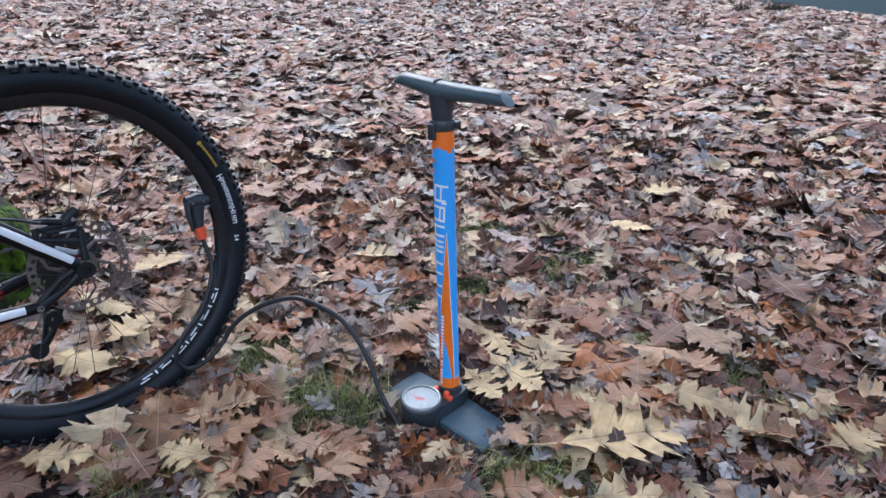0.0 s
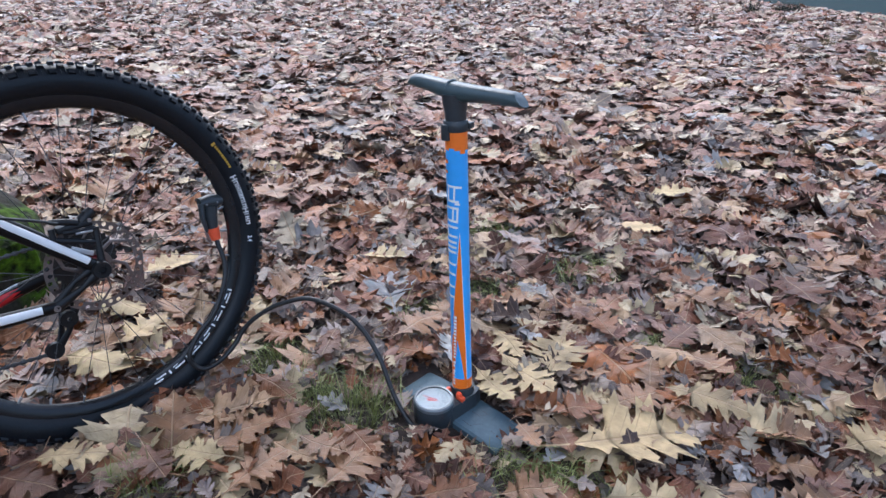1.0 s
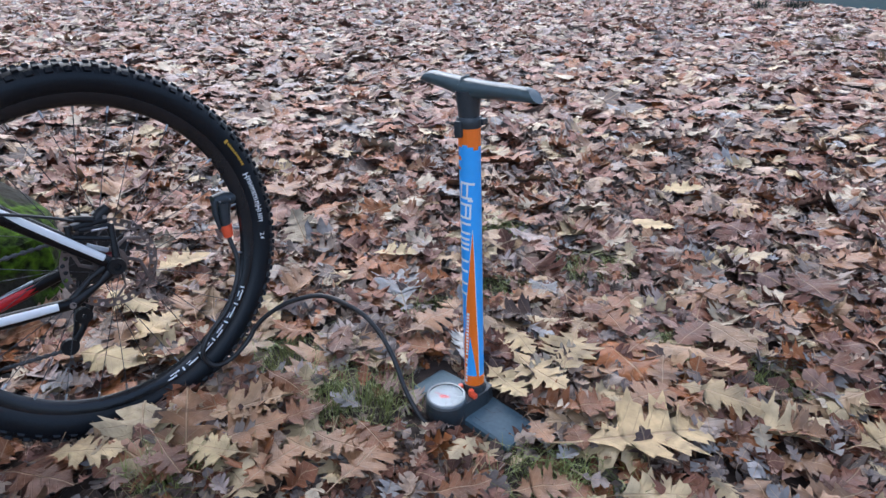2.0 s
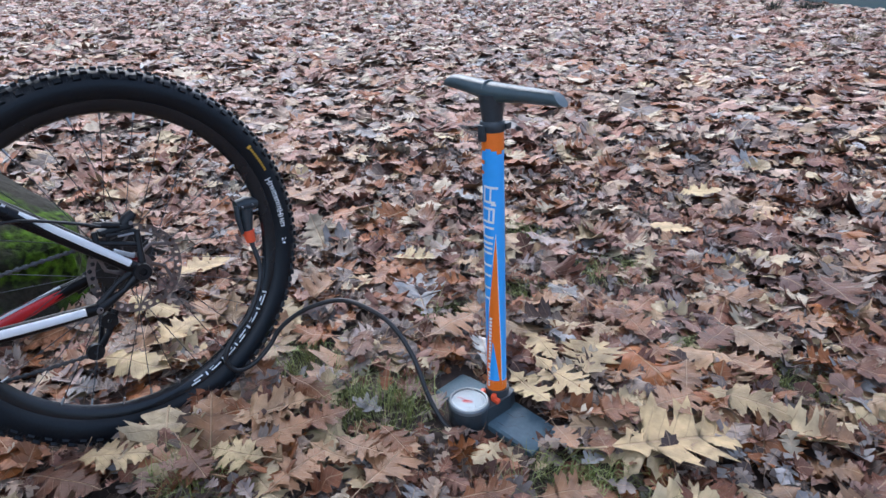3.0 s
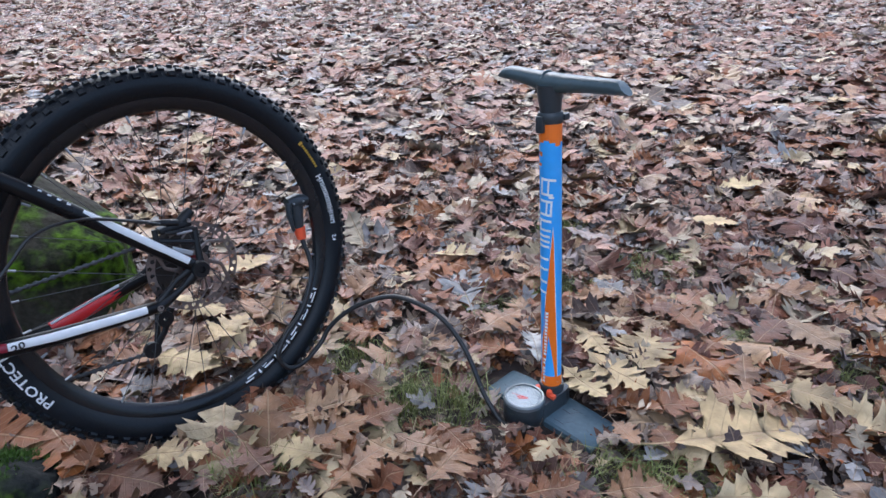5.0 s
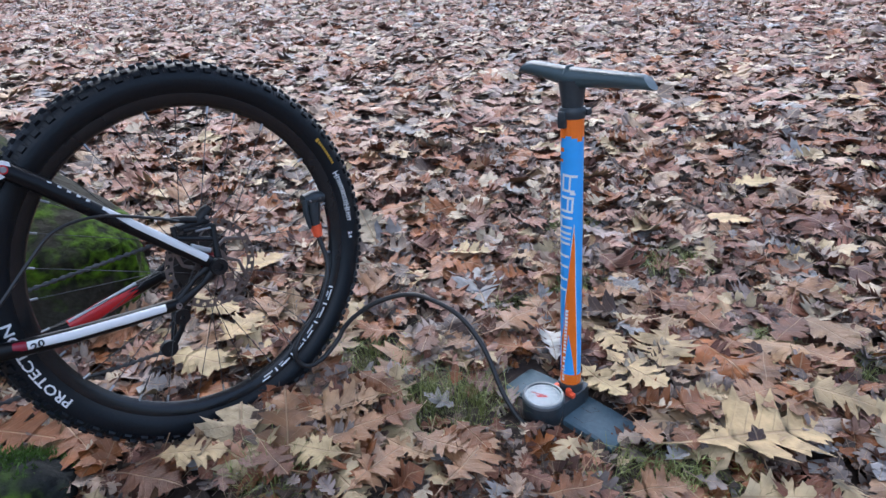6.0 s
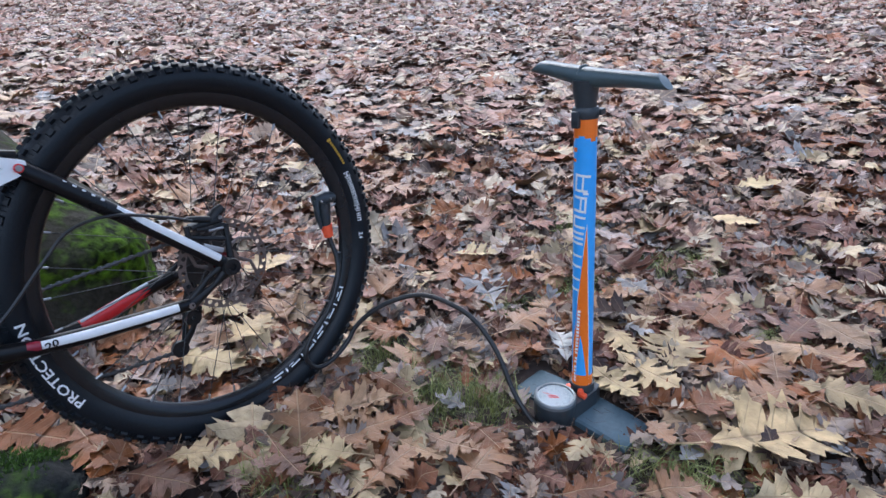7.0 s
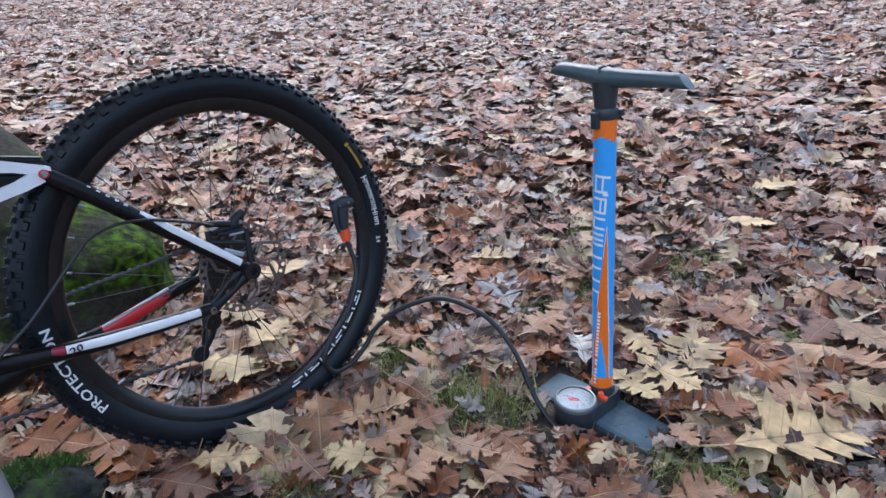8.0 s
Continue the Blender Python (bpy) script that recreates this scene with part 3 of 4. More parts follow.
def build_bicycle():
    bike = new("bicycle")
    bike.matrix_world = BIKE
    tagged(bike, "black, white and red mountain bike leaning on a mossy tree", "bicycle")
    # tyre casing: open horseshoe section with beads inside the rim
    prof = []
    for i in range(25):
        a = radians(-152 + 304 * i / 24)
        prof.append((RC + RH * math.cos(a), RW * math.sin(a)))
    prof += [(r - .0 if i in (0, 1) else r, h * .86) for i, (r, h) in enumerate([(RC - .022, .010), (RC - .004, .019), (RC + .018, .015), (RC + .018, -.015), (RC - .004, -.019), (RC - .022, -.010)])]
    tyre = part("tyre", lathe(prof, 160, True, "Y"), M_RUBBER, bike, "black knobbly rubber tyre")
    # tread blocks
    bm = bmesh.new()
    pitches = 72
    for i in range(pitches):
        a0 = 2 * math.pi * i / pitches
        for lat, shift, ln, wd, ht in ((58, 0, .0125, .0085, .0042), (-58, .5, .0125, .0085, .0042), (34, .5, .0110, .0075, .0046), (-34, 0, .0110, .0075, .0046),
                                       (10, .12, .0095, .0065, .0046), (-10, .62, .0095, .0065, .0046)):
            a = a0 + shift * 2 * math.pi / pitches
            t = radians(lat)
            rad, h = RC + RH * math.cos(t), RW * math.sin(t)
            out = (Vector((math.cos(a), 0, math.sin(a))) * math.cos(t) + Vector((0, 1, 0)) * math.sin(t)).normalized()
            along = Vector((-math.sin(a), 0, math.cos(a)))
            cross = out.cross(along)
            c = ring_point(a, rad, h)
            corners = []
            for lift, k in ((-.001, 1.0), (ht, .82)):
                for sx, sy in ((-1, -1), (1, -1), (1, 1), (-1, 1)):
                    corners.append(bm.verts.new(c + out * lift + along * sx * ln / 2 * k + cross * sy * wd / 2 * k))
            for f in ((4, 5, 6, 7), (0, 1, 5, 4), (1, 2, 6, 5), (2, 3, 7, 6), (3, 0, 4, 7)):
                bm.faces.new([corners[k] for k in f])
    part("tread", bm, M_RUBBER, tyre, "rows of square tread blocks", smooth=False)
    # fine ribs on the flank near the shoulder
    bm = bmesh.new()
    for i in range(300):
        a = 2 * math.pi * i / 300
        pts = [ring_point(a, RC + d, sidewall(RC + d) - .0002) for d in (.011, .015, .019)]
        sweep(pts, .0007, 4, 1.0, bm)
    part("flank_ribs", bm, M_RUBBER, tyre)
    # printing on the tyre; the maker's marks are plain bars
    yell = [(x, -.0022, x + .0042, .0022) for x in (-.03, -.0245, -.019, -.0135, -.008, -.0025, .003, .0085, .014, .0195)] + [(-.038, -.004, -.032, .004)]
    return_bars = mapped(*bars(yell, 3), on_sidewall(2.715, .3135))
    part("yellow_mark", return_bars, M_YELLOW, tyre, "yellow maker's mark as plain bars")
    widths = [.011, .009, .009, .008, .006, .009, .004, .008, .011, .005, .008, .009]
    x, rects = -.056, []
    for i, wdt in enumerate(widths):
        hgt = .0060 if i in (0, 8) else .0043
        rects += [(x, -hgt, x + .0018, hgt)]
        if wdt > .005:
            rects += [(x + wdt - .0030, -hgt, x + wdt - .0012, hgt), (x + .0018, hgt * (.4 if i % 2 else -.2), x + wdt - .0030, hgt * (.8 if i % 2 else .15))]
        x += wdt + .0012
    part("white_mark", mapped(*bars(rects, 2), on_sidewall(3.03, .3090)), M_PRINT, tyre, "white maker's mark as plain bars")
    part("size_mark", mapped(*text_mesh("2.4", .011), on_sidewall(3.305, .3085)), M_PRINT, tyre, "white tyre size figures")
    part("white_lettering", mapped(*text_mesh("PROTECTION", .0255), lambda v, f=on_sidewall(-.235, .3125): f(Vector((v.x * 1.08, v.y * .80, 0)))), M_PRINT, tyre, "white lettering on the tyre")
    # rim
    rim_prof = [(.2985, .0125), (.300, .0145), (.292, .0145), (.281, .0115), (.2745, .0070), (.2715, 0), (.2745, -.0070), (.281, -.0115), (.292, -.0145), (.300, -.0145), (.2985, -.0125), (.288, -.010), (.288, .010)]
    rim = part("rim", lathe(rim_prof, 128, True, "Y"), M_RIM, bike, "glossy black alloy rim")

    def on_rim(ang):
        def fn(v):
            r = .2850 + v.y
            return ring_point(ang + v.x / .2850, r, .0130 + (r - .2865) * .27 + .0010)
        return fn
    dec = [(-.050, -.004, -.047, .002), (-.044, .000, -.024, .002), (-.040, -.004, -.030, -.002), (-.018, -.004, -.015, .002), (-.010, -.001, .010, .001), (.002, -.004, .012, -.003), (.018, -.004, .021, .002),
           (.026, -.004, .044, -.002), (.034, .000, .050, .002)]
    for ang in (-2.38, -1.94):
        part("rim_decal", mapped(*bars(dec, 4), lambda v, f=on_rim(ang): f(Vector((v.x * 1.2, v.y * 1.4 + .001, 0)))), M_PRINT, rim, "white printed stripes on the rim")
    # hub, spokes and nipples
    hub = lathe([(.009, -.066), (.012, -.06), (.024, -.045), (.024, -.041), (.014, -.036), (.0125, 0), (.014, .028), (.024, .031), (.024, .035), (.014, .04), (.012, .055), (.009, .064)], 32, False, "Y")
    part("hub", hub, M_HUB, bike, "dark red wheel hub")
    for i in range(32):
        a = 2 * math.pi * (i + .5) / 32
        side = 1 if i % 2 else -1
        lean = (1 if (i // 2) % 2 else -1) * radians(68)
        p0 = ring_point(a + lean, .0225, side * (.033 if side > 0 else .043))
        p1 = ring_point(a, .274, side * .003)
        part("spoke", sweep([p0, p1], .0007, 6), M_SPOKE, bike)
        part("nipple", sweep([p1 + (p0 - p1).normalized() * .013, p1], .0021, 6), M_STEEL, rim)
    # brake rotor: two rings and slanted webs
    RO, RY = .081, .044

    def rotor_ring(r0, r1):
        return lathe([(r0, RY - .0009), (r1, RY - .0009), (r1, RY + .0009), (r0, RY + .0009)], 72, True, "Y")
    # friction track with a row of round holes, then the arms
    bm = bmesh.new()
    cells, r0, r1 = 36, RO - .0140, RO
    for i in range(cells):
        a, da = 2 * math.pi * i / cells, 2 * math.pi / cells
        rm = (r0 + r1) / 2 + (.0018 if i % 2 else -.0018)
        for yy in (RY - .0009, RY + .0009):
            outer = [(a, r0), (a + da / 2, r0), (a + da, r0), (a + da, rm), (a + da, r1), (a + da / 2, r1), (a, r1), (a, rm)]
            hole = [(-.7, -.7), (0, -1), (.7, -.7), (1, 0), (.7, .7), (0, 1), (-.7, .7), (-1, 0)]
            vo = [bm.verts.new(ring_point(t, r, yy)) for t, r in outer]
            vi = [bm.verts.new(ring_point(a + da / 2 + hx * .0043 / rm, rm + hy * .0043, yy)) for hx, hy in hole]
            for k in range(8):
                bm.faces.new((vo[k], vo[(k + 1) % 8], vi[(k + 1) % 8], vi[k]))
    join(bm, rotor_ring(.020, .029))
    for i in range(6):
        a = 2 * math.pi * i / 6
        sweep([ring_point(a, .027, RY), ring_point(a + .25, .05, RY), ring_point(a + .62, RO - .014, RY)], [.0045, .0032, .0040], 6, .5, bm)
    part("brake_rotor", bm, M_ROTOR, bike, "drilled steel brake rotor")
    # cassette
    cas = bmesh.new()
    for k in range(9):
        r = .056 - k * .0048
        teeth, pr = int(r * 620), []
        for i in range(teeth * 2):
            a = math.pi * i / teeth
            pr.append(((r + (.0028 if i % 2 else -.0018)) * math.cos(a), (r + (.0028 if i % 2 else -.0018)) * math.sin(a)))
        join(cas, prism(pr, -.001, .001, 0, Matrix.Translation((0, -.022 - k * .0042, 0)) @ Matrix.Rotation(radians(90), 4, "X")))
    part("cassette", cas, M_COG, bike, "worn steel sprockets", smooth=False)
    # frame: seat stays, chain stays, dropouts, rocker link
    ax = .064
    stay = sweep([(.004, ax, .004), (.05, ax, .048), (.15, .060, .143), (.215, .052, .206), (.249, .047, .236)], [.0115, .0115, .0125, .0135, .0125], 14, .85)
    seat_stay = part("seat_stay", stay, M_PAINT, bike, "black seat stay with a white band")
    band = sweep([(.0150, ax + .0052, .0195), (.0575, ax + .0052, .0610), (.1075, .0667, .1090), (.1475, .0642, .1480)], [.0073, .0074, .0074, .0058], 12, .85)
    part("white_band", band, M_WHITE, seat_stay, "white painted band")
    marks = bmesh.new()
    for s in (.162, .172, .182, .192, .202):
        c = Vector((s, .0655 - (s - .15) * .12, s * .955 + .0105))
        block(-.0028, .0028, -.001, .0022, -.0032, .0032, .0004, marks, Matrix.Translation(c) @ Matrix.Rotation(radians(-44), 4, "Y"))
    part("stay_mark", marks, M_WHITE, seat_stay, "white model mark as plain bars")
    part("seat_stay", sweep([(.004, -ax, .004), (.05, -ax, .048), (.15, -.060, .143), (.215, -.052, .206), (.249, -.047, .236)], [.0105, .0105, .0115, .0125, .0125], 12, .85), M_PAINT, bike)
    for s in (1, -1):
        d = sweep([(-.003, s * ax, -.002), (.035, s * .067, -.024), (.083, s * .070, -.041)], [.0125, .0050, .0115], 12, .8)
        sweep([(.004, s * ax, .006), (.042, s * .067, -.008), (.080, s * .069, -.034)], [.0080, .0048, .0070], 12, .8, d)
        drop = part("dropout", d, M_BLACK, bike, "black forged dropout")
        if s > 0:
            part("axle_end", lathe([(.0, .074), (.006, .074), (.007, .080), (.0145, .080), (.0155, .076), (.0155, .066), (.0, .066)], 28, False, "Y"), M_BLACK, drop, "round black axle end")
            lv = lathe([(.0, .0815), (.0055, .0815), (.006, .079), (.0, .079)], 20, False, "Y")
            lv.transform(Matrix.Translation((.083, -.003, -.041)))
            part("pivot_bolt", lv, M_STEEL, drop, "silver pivot bolt")
        line = [(.080, s * .070, -.040), (.16, s * .070, -.0335), (.24, s * .066, -.027), (.31, s * .060, -.0195), (.38, s * .054, -.006), (.44, s * .046, .008)]
        if s < 0:
            line = [(.060, -.062, -.026), (.106, -.062, -.034), (.16, -.062, -.0455), (.226, -.060, -.059), (.31, -.055, -.060), (.44, -.046, -.030)]
        cs = sweep(line, [.0105, .0125, .0130, .0130, .0145, .0175], 14, .8)
        chain_stay = part("chain_stay", cs, M_PAINT, bike, "black chain stay with a coloured band")
        bandc = sweep(line[1:4], [.0122, .0134, .0138], 12, .82) if s < 0 else sweep([(.104, s * .0745, -.0365), (.16, s * .0750, -.0315), (.24, s * .0711, -.0248), (.300, s * .0655, -.0178)], [.0074, .0082, .0084, .0080], 12, .8)
        if s < 0:
            part("silver_edge", sweep([Vector(p) + Vector((0, .004, .0115)) for p in line[1:4]], .0032, 8), M_GREYPAINT, chain_stay, "pale grey upper edge")
        part("painted_band", bandc, M_WHITE if s > 0 else M_RED, chain_stay, "white band" if s > 0 else "red band")
        if s > 0:
            part("red_band", sweep([(.3005, .0657, -.0178), (.308, .0645, -.0165), (.318, .0632, -.0145)], [.0080, .0086, .0080], 12, .8), M_CRIMSON, chain_stay, "red painted band")
            part("travel_mark", mapped(*text_mesh("20", .0185), lambda v: Vector((.288 - v.x, .0750 - .02 * v.x - abs(v.y) * .25, -.0195 + v.y * .8 + v.x * .09))), M_BLACK, chain_stay, "black figures")
    link = prism([(.238, .228), (.252, .224), (.275, .218), (.31, .212), (.36, .208), (.36, .224), (.31, .2275), (.283, .2315), (.263, .2395), (.283, .2475), (.31, .2525), (.36, .266), (.36, .284),
                  (.30, .268), (.255, .251), (.238, .244)],
                 -.006, .006, .0012, Matrix(((1, 0, 0, 0), (0, 0, 1, .050), (0, 1, 0, 0), (0, 0, 0, 1))))
    rocker = part("rocker_link", link, M_WHITE, bike, "white rocker link")
    piv = lathe([(.0, .0640), (.003, .0640), (.0035, .062), (.0045, .062), (.0045, .059), (.0, .059)], 24, False, "Y")
    piv.transform(Matrix.Translation((.249, 0, .236)))
    part("pivot_bolt", piv, M_STEEL, rocker, "silver pivot bolt")
    washer = lathe([(.0046, .0615), (.0064, .0608), (.0064, .055), (.0046, .055)], 28, True, "Y")
    washer.transform(Matrix.Translation((.249, 0, .236)))
    part("pivot_washer", washer, M_RED, rocker, "red pivot washer")
    part("lower_link", sweep([(.262, .030, .236), (.31, .030, .240), (.37, .030, .246)], [.010, .018, .020], 12), M_PAINT, bike, "black inner link")
    part("upper_stay", sweep([(.245, .045, .254), (.30, .045, .268), (.37, .045, .283)], .0055, 12), M_PAINT, bike, "black frame tube")
    part("bridge", sweep([(.249, .047, .236), (.262, .02, .243), (.262, -.02, .243), (.249, -.047, .236)], .008, 10), M_PAINT, bike)
    bb = lathe([(.0, .05), (.021, .05), (.0225, .046), (.0225, -.046), (.021, -.05), (.0, -.05)], 28, False, "Y")
    bb.transform(Matrix.Translation((.452, 0, .010)))
    part("bottom_bracket", bb, M_BLACK, bike, "black bottom bracket shell")
    yoke = sweep([(.330, .035, -.026), (.365, .030, -.034), (.41, .025, -.040), (.452, .015, -.030)], [.010, .020, .028, .032], 14, .8)
    part("stay_yoke", yoke, M_PAINT, bike, "black chain stay yoke")
    cr_out = []
    for i in range(72):
        a = math.pi * i / 36
        r = .0785 if i % 2 else .0735
        cr_out.append((r * math.cos(a), r * math.sin(a)))
    chainring = prism(cr_out, -.0015, .0015, 0, Matrix.Translation((.452, -.046, .010)) @ Matrix.Rotation(radians(90), 4, "X"))
    part("chainring", chainring, M_DARKSTEEL, bike, "toothed steel chainring", smooth=False)
    crank = sweep([(.450, .085, .010), (.441, .090, -.05), (.436, .097, -.12), (.434, .099, -.180)], [.017, .0150, .0140, .0145], 12, .75)
    part("crank_arm", crank, M_GREYPAINT, bike, "pale grey crank arm")
    part("crank_axle", sweep([(.452, .05, .010), (.452, .09, .010)], .012, 14), M_BLACK, bike)
    # brake caliper, mount, hose
    cal = block(-.012, .044, .036, .058, .074, .086, .004)
    sweep([(-.020, .047, .100), (-.010, .047, .093), (.004, .047, .082)], [.0075, .0105, .0100], 12, 1.0, cal)
    sweep([(.050, .052, .098), (.030, .054, .093), (.010, .054, .086)], [.0045, .0060, .0065], 10, 1.0, cal)
    sweep([(.036, .058, .076), (.012, .062, .073), (-.012, .060, .071)], .0048, 10, 1.0, cal)
    caliper = part("brake_caliper", cal, M_BLACK, bike, "black hydraulic brake caliper")
    part("caliper_bolt", sweep([(.020, .0665, .071), (-.006, .0665, .069)], .0022, 8), M_STEEL, caliper, "silver bolt")
    part("bleed_screw", sweep([(-.008, .057, .086), (-.008, .060, .086)], .0035, 10), M_STEEL, caliper, "small silver screw")
    # post mount: a slim frame between the caliper and the dropout
    mount = sweep([(.054, .062, .055), (.052, .060, .088)], .0050, 8)
    sweep([(-.006, .064, .004), (-.010, .062, .040), (-.014, .058, .072)], [.0075, .0055, .0060], 8, 1.0, mount)
    sweep([(.052, .060, .068), (.024, .060, .058), (-.010, .060, .046)], .0048, 8, 1.0, mount)
    part("brake_mount", mount, M_BLACK, bike, "slim black caliper mount")
    clip = block(.002, .038, .058, .063, -.004, .004, .001, None, Matrix.Translation((0, 0, .027)) @ Matrix.Rotation(radians(-32), 4, "Y"))
    part("mount_mark", clip, M_GREYPAINT, bike, "worn silver plate")
    line = smooth_line([(.40, .072, -.006), (.375, .072, .012), (.322, .074, .049), (.261, .076, .105), (.217, .076, .138), (.156, .074, .141), (.083, .070, .115), (.040, .060, .094)], 6)
    part("brake_hose", sweep(line, .0026, 8), M_HOSE, bike, "black brake hose")
    # chain, derailleur

    def chain_run(a, b, sag):
        a, b = Vector(a), Vector(b)
        k = int((b - a).length / .0127)
        for i in range(k):
            p, q = a.lerp(b, i / k), a.lerp(b, (i + 1) / k)
            p, q = p - Vector((0, 0, sag * math.sin(math.pi * i / k))), q - Vector((0, 0, sag * math.sin(math.pi * (i + 1) / k)))
            w = .0026 if i % 2 else .0012
            for s in (-w, w):
                o = Vector((0, s, 0))
                d = (q - p).normalized()
                sweep([p + o - d * .0028, p + o + d * .001, p.lerp(q, .5) + o, q + o - d * .001, q + o + d * .0028], [.0020, .0046, .0018, .0046, .0020], 6, .25, bm)
    for ends in (((.03, -.045, .040), (.46, -.045, .022), .0), ((.088, -.055, -.170), (.46, -.045, -.118), .004)):
        bm = bmesh.new()
        chain_run(*ends)
        part("chain", bm, M_DARKSTEEL, bike, "dark oily chain", smooth=False)
    der = sweep([(.020, -.075, -.03), (.030, -.080, -.07), (.040, -.085, -.104)], [.010, .012, .013], 10, .7)
    sweep([(.045, -.085, -.095), (.060, -.075, -.135), (.070, -.07, -.165)], [.009, .007, .010], 10, .5, der)
    sweep([(.030, -.06, -.100), (.055, -.055, -.140), (.085, -.055, -.172)], [.008, .006, .008], 10, .4, der)
    for x, z in ((.048, -.115), (.086, -.166)):
        w = lathe([(.004, -.06), (.016, -.060), (.016, -.050), (.004, -.050)], 12, True, "Y")
        w.transform(Matrix.Translation((x, 0, z)))
        join(der, w)
    part("derailleur", der, M_BLACK, bike, "black rear derailleur")
    # valve
    part("valve", sweep([(-.276, 0, .040), (-.262, 0, .041)], .003, 8), M_STEEL, bike, "silver tyre valve")
    return bike


build_bicycle()


# ---- floor pump ----
def build_pump():
    axis = Vector((-.034, .077, 1)).normalized()
    xa = Vector((.70, -.714, 0))
    xa = (xa - axis * xa.dot(axis)).normalized()
    ya = axis.cross(xa)
    lean_frame = Matrix(((xa.x, ya.x, axis.x, PUMP_AT.x), (xa.y, ya.y, axis.y, PUMP_AT.y), (xa.z, ya.z, axis.z, PUMP_AT.z), (0, 0, 0, 1)))
    P = Matrix(((.70, .714, 0, PUMP_AT.x), (-.714, .70, 0, PUMP_AT.y), (0, 0, 1, PUMP_AT.z), (0, 0, 0, 1)))
    inv = P.inverted()
    tip = inv @ lean_frame

    def upper(name, bm, material, parent, label=""):
        bm.transform(tip)
        return part(name, bm, material, parent, label)
    pump = new("floor_pump")
    pump.matrix_world = P
    tagged(pump, "blue and orange steel floor pump with black handle and gauge", "floor pump")
    R = .0200
    # foot
    body = prism([(-.036, -.066), (-.020, -.080), (.012, -.080), (.026, -.058), (.030, .010), (.024, .032), (-.024, .032), (-.032, .012)], .0, .050, .004)
    for v in body.verts:
        if v.co.z > .03:
            v.co.x *= .82
    base = part("base", body, M_PLASTIC, pump, "black moulded pump foot")
    for s in (1, -1):
        wing = bmesh.new()
        rows = []
        for x, z, w in ((.018, .019, .047), (.045, .018, .047), (.09, .016, .047), (.126, .013, .046), (.133, .008, .043)):
            rows.append([(s * x, q - .012, h) for q, h in ((-w, z - .004), (-w + .005, z), (w - .005, z), (w, z - .004), (w, -.001), (-w, -.001))])
        made = [[wing.verts.new(p) for p in r] for r in rows]
        for a, b in zip(made, made[1:]):
            for k in range(6):
                wing.faces.new((a[k], a[(k + 1) % 6], b[(k + 1) % 6], b[k]))
        wing.faces.new(made[0])
        wing.faces.new(made[-1])
        foot = part("foot_plate", wing, M_PLATE, pump, "grey plastic foot plate")
        groove = bmesh.new()
        for pts in ([(.055, -.03), (.075, -.03), (.085, -.012), (.125, -.012)], [(.065, .02), (.095, .02), (.105, .035), (.125, .035)], [(.05, .004), (.07, .004), (.08, .02)]):
            sweep([(s * (x - .018), y - .012, .0192 - max(0, x - .036) * .055) for x, y in pts], .0007, 5, 1.0, groove)
        part("tread_line", groove, M_PLASTIC, foot)
    # gauge
    G = Matrix.Translation((-.018, -.070, .009))
    g = lathe([(.0, .0), (.038, .0), (.0405, .004), (.0415, .040), (.0405, .0475), (.0375, .050), (.0365, .047), (.0, .047)], 56)
    g.transform(G)
    gauge = part("gauge_housing", g, M_PLASTIC, pump, "round black gauge housing")
    g = lathe([(.0355, .0465), (.0355, .0530), (.0385, .0535), (.0412, .0505), (.0415, .044), (.0405, .044), (.0405, .0465)], 56, True)
    g.transform(G)
    part("gauge_ring", g, M_BEZEL, gauge, "grey gauge ring")
    g = lathe([(.0, .0472), (.0358, .0472), (.0358, .0484), (.0, .0484)], 48)
    g.transform(G)
    dial = part("dial", g, M_DIAL, gauge, "pale pressure dial")
    marks = bmesh.new()
    for i in range(33):
        a = radians(-50 + 280 * i / 32)
        r0 = .027 if i % 4 else .0235
        block(r0, .031, -.0004, .0004, .0486, .0489, 0, marks, G @ Matrix.Rotation(a, 4, "Z"))
    for i in range(8):
        a = radians(-45 + 38 * i)
        block(.0185, .0215, -.0012, .0012, .0486, .0489, 0, marks, G @ Matrix.Rotation(a, 4, "Z"))
    part("dial_mark", marks, M_BLACK, dial, "black scale marks", smooth=False)
    red = block(-.010, .010, -.0018, .0018, .0486, .0489, 0, None, G @ Matrix.Translation((.0, -.004, 0)) @ Matrix.Rotation(radians(42), 4, "Z"))
    block(-.012, .002, .0030, .0055, .0486, .0489, 0, red, G @ Matrix.Translation((.0, -.004, 0)) @ Matrix.Rotation(radians(42), 4, "Z"))
    part("dial_print", red, M_RED, dial, "red maker's mark as plain bars", smooth=False)
    needle = block(-.006, .025, -.0007, .0007, .0500, .0506, 0, None, G @ Matrix.Rotation(radians(200), 4, "Z"))
    part("needle", needle, M_RED, dial, "red needle")
    g = lathe([(.0, .0524), (.0355, .0518), (.0355, .0510), (.0, .0516)], 48)
    g.transform(G)
    glass = part("gauge_glass", g, M_GLASS, gauge, "clear gauge cover")
    glass.visible_shadow = False
    # valve knobs
    kn = lathe([(.0, .049), (.0055, .049), (.0065, .052), (.0065, .060), (.005, .063), (.0, .063)], 10)
    kn.transform(Matrix.Translation((.010, -.025, .0)))
    block(.010, .024, -.031, -.020, .048, .057, .002, kn)
    part("valve_knob", kn, M_PALEORANGE, pump, "bright orange plastic valve knob")
    kn = lathe([(.0, .046), (.0055, .046), (.0055, .056), (.004, .058), (.0, .058)], 10)
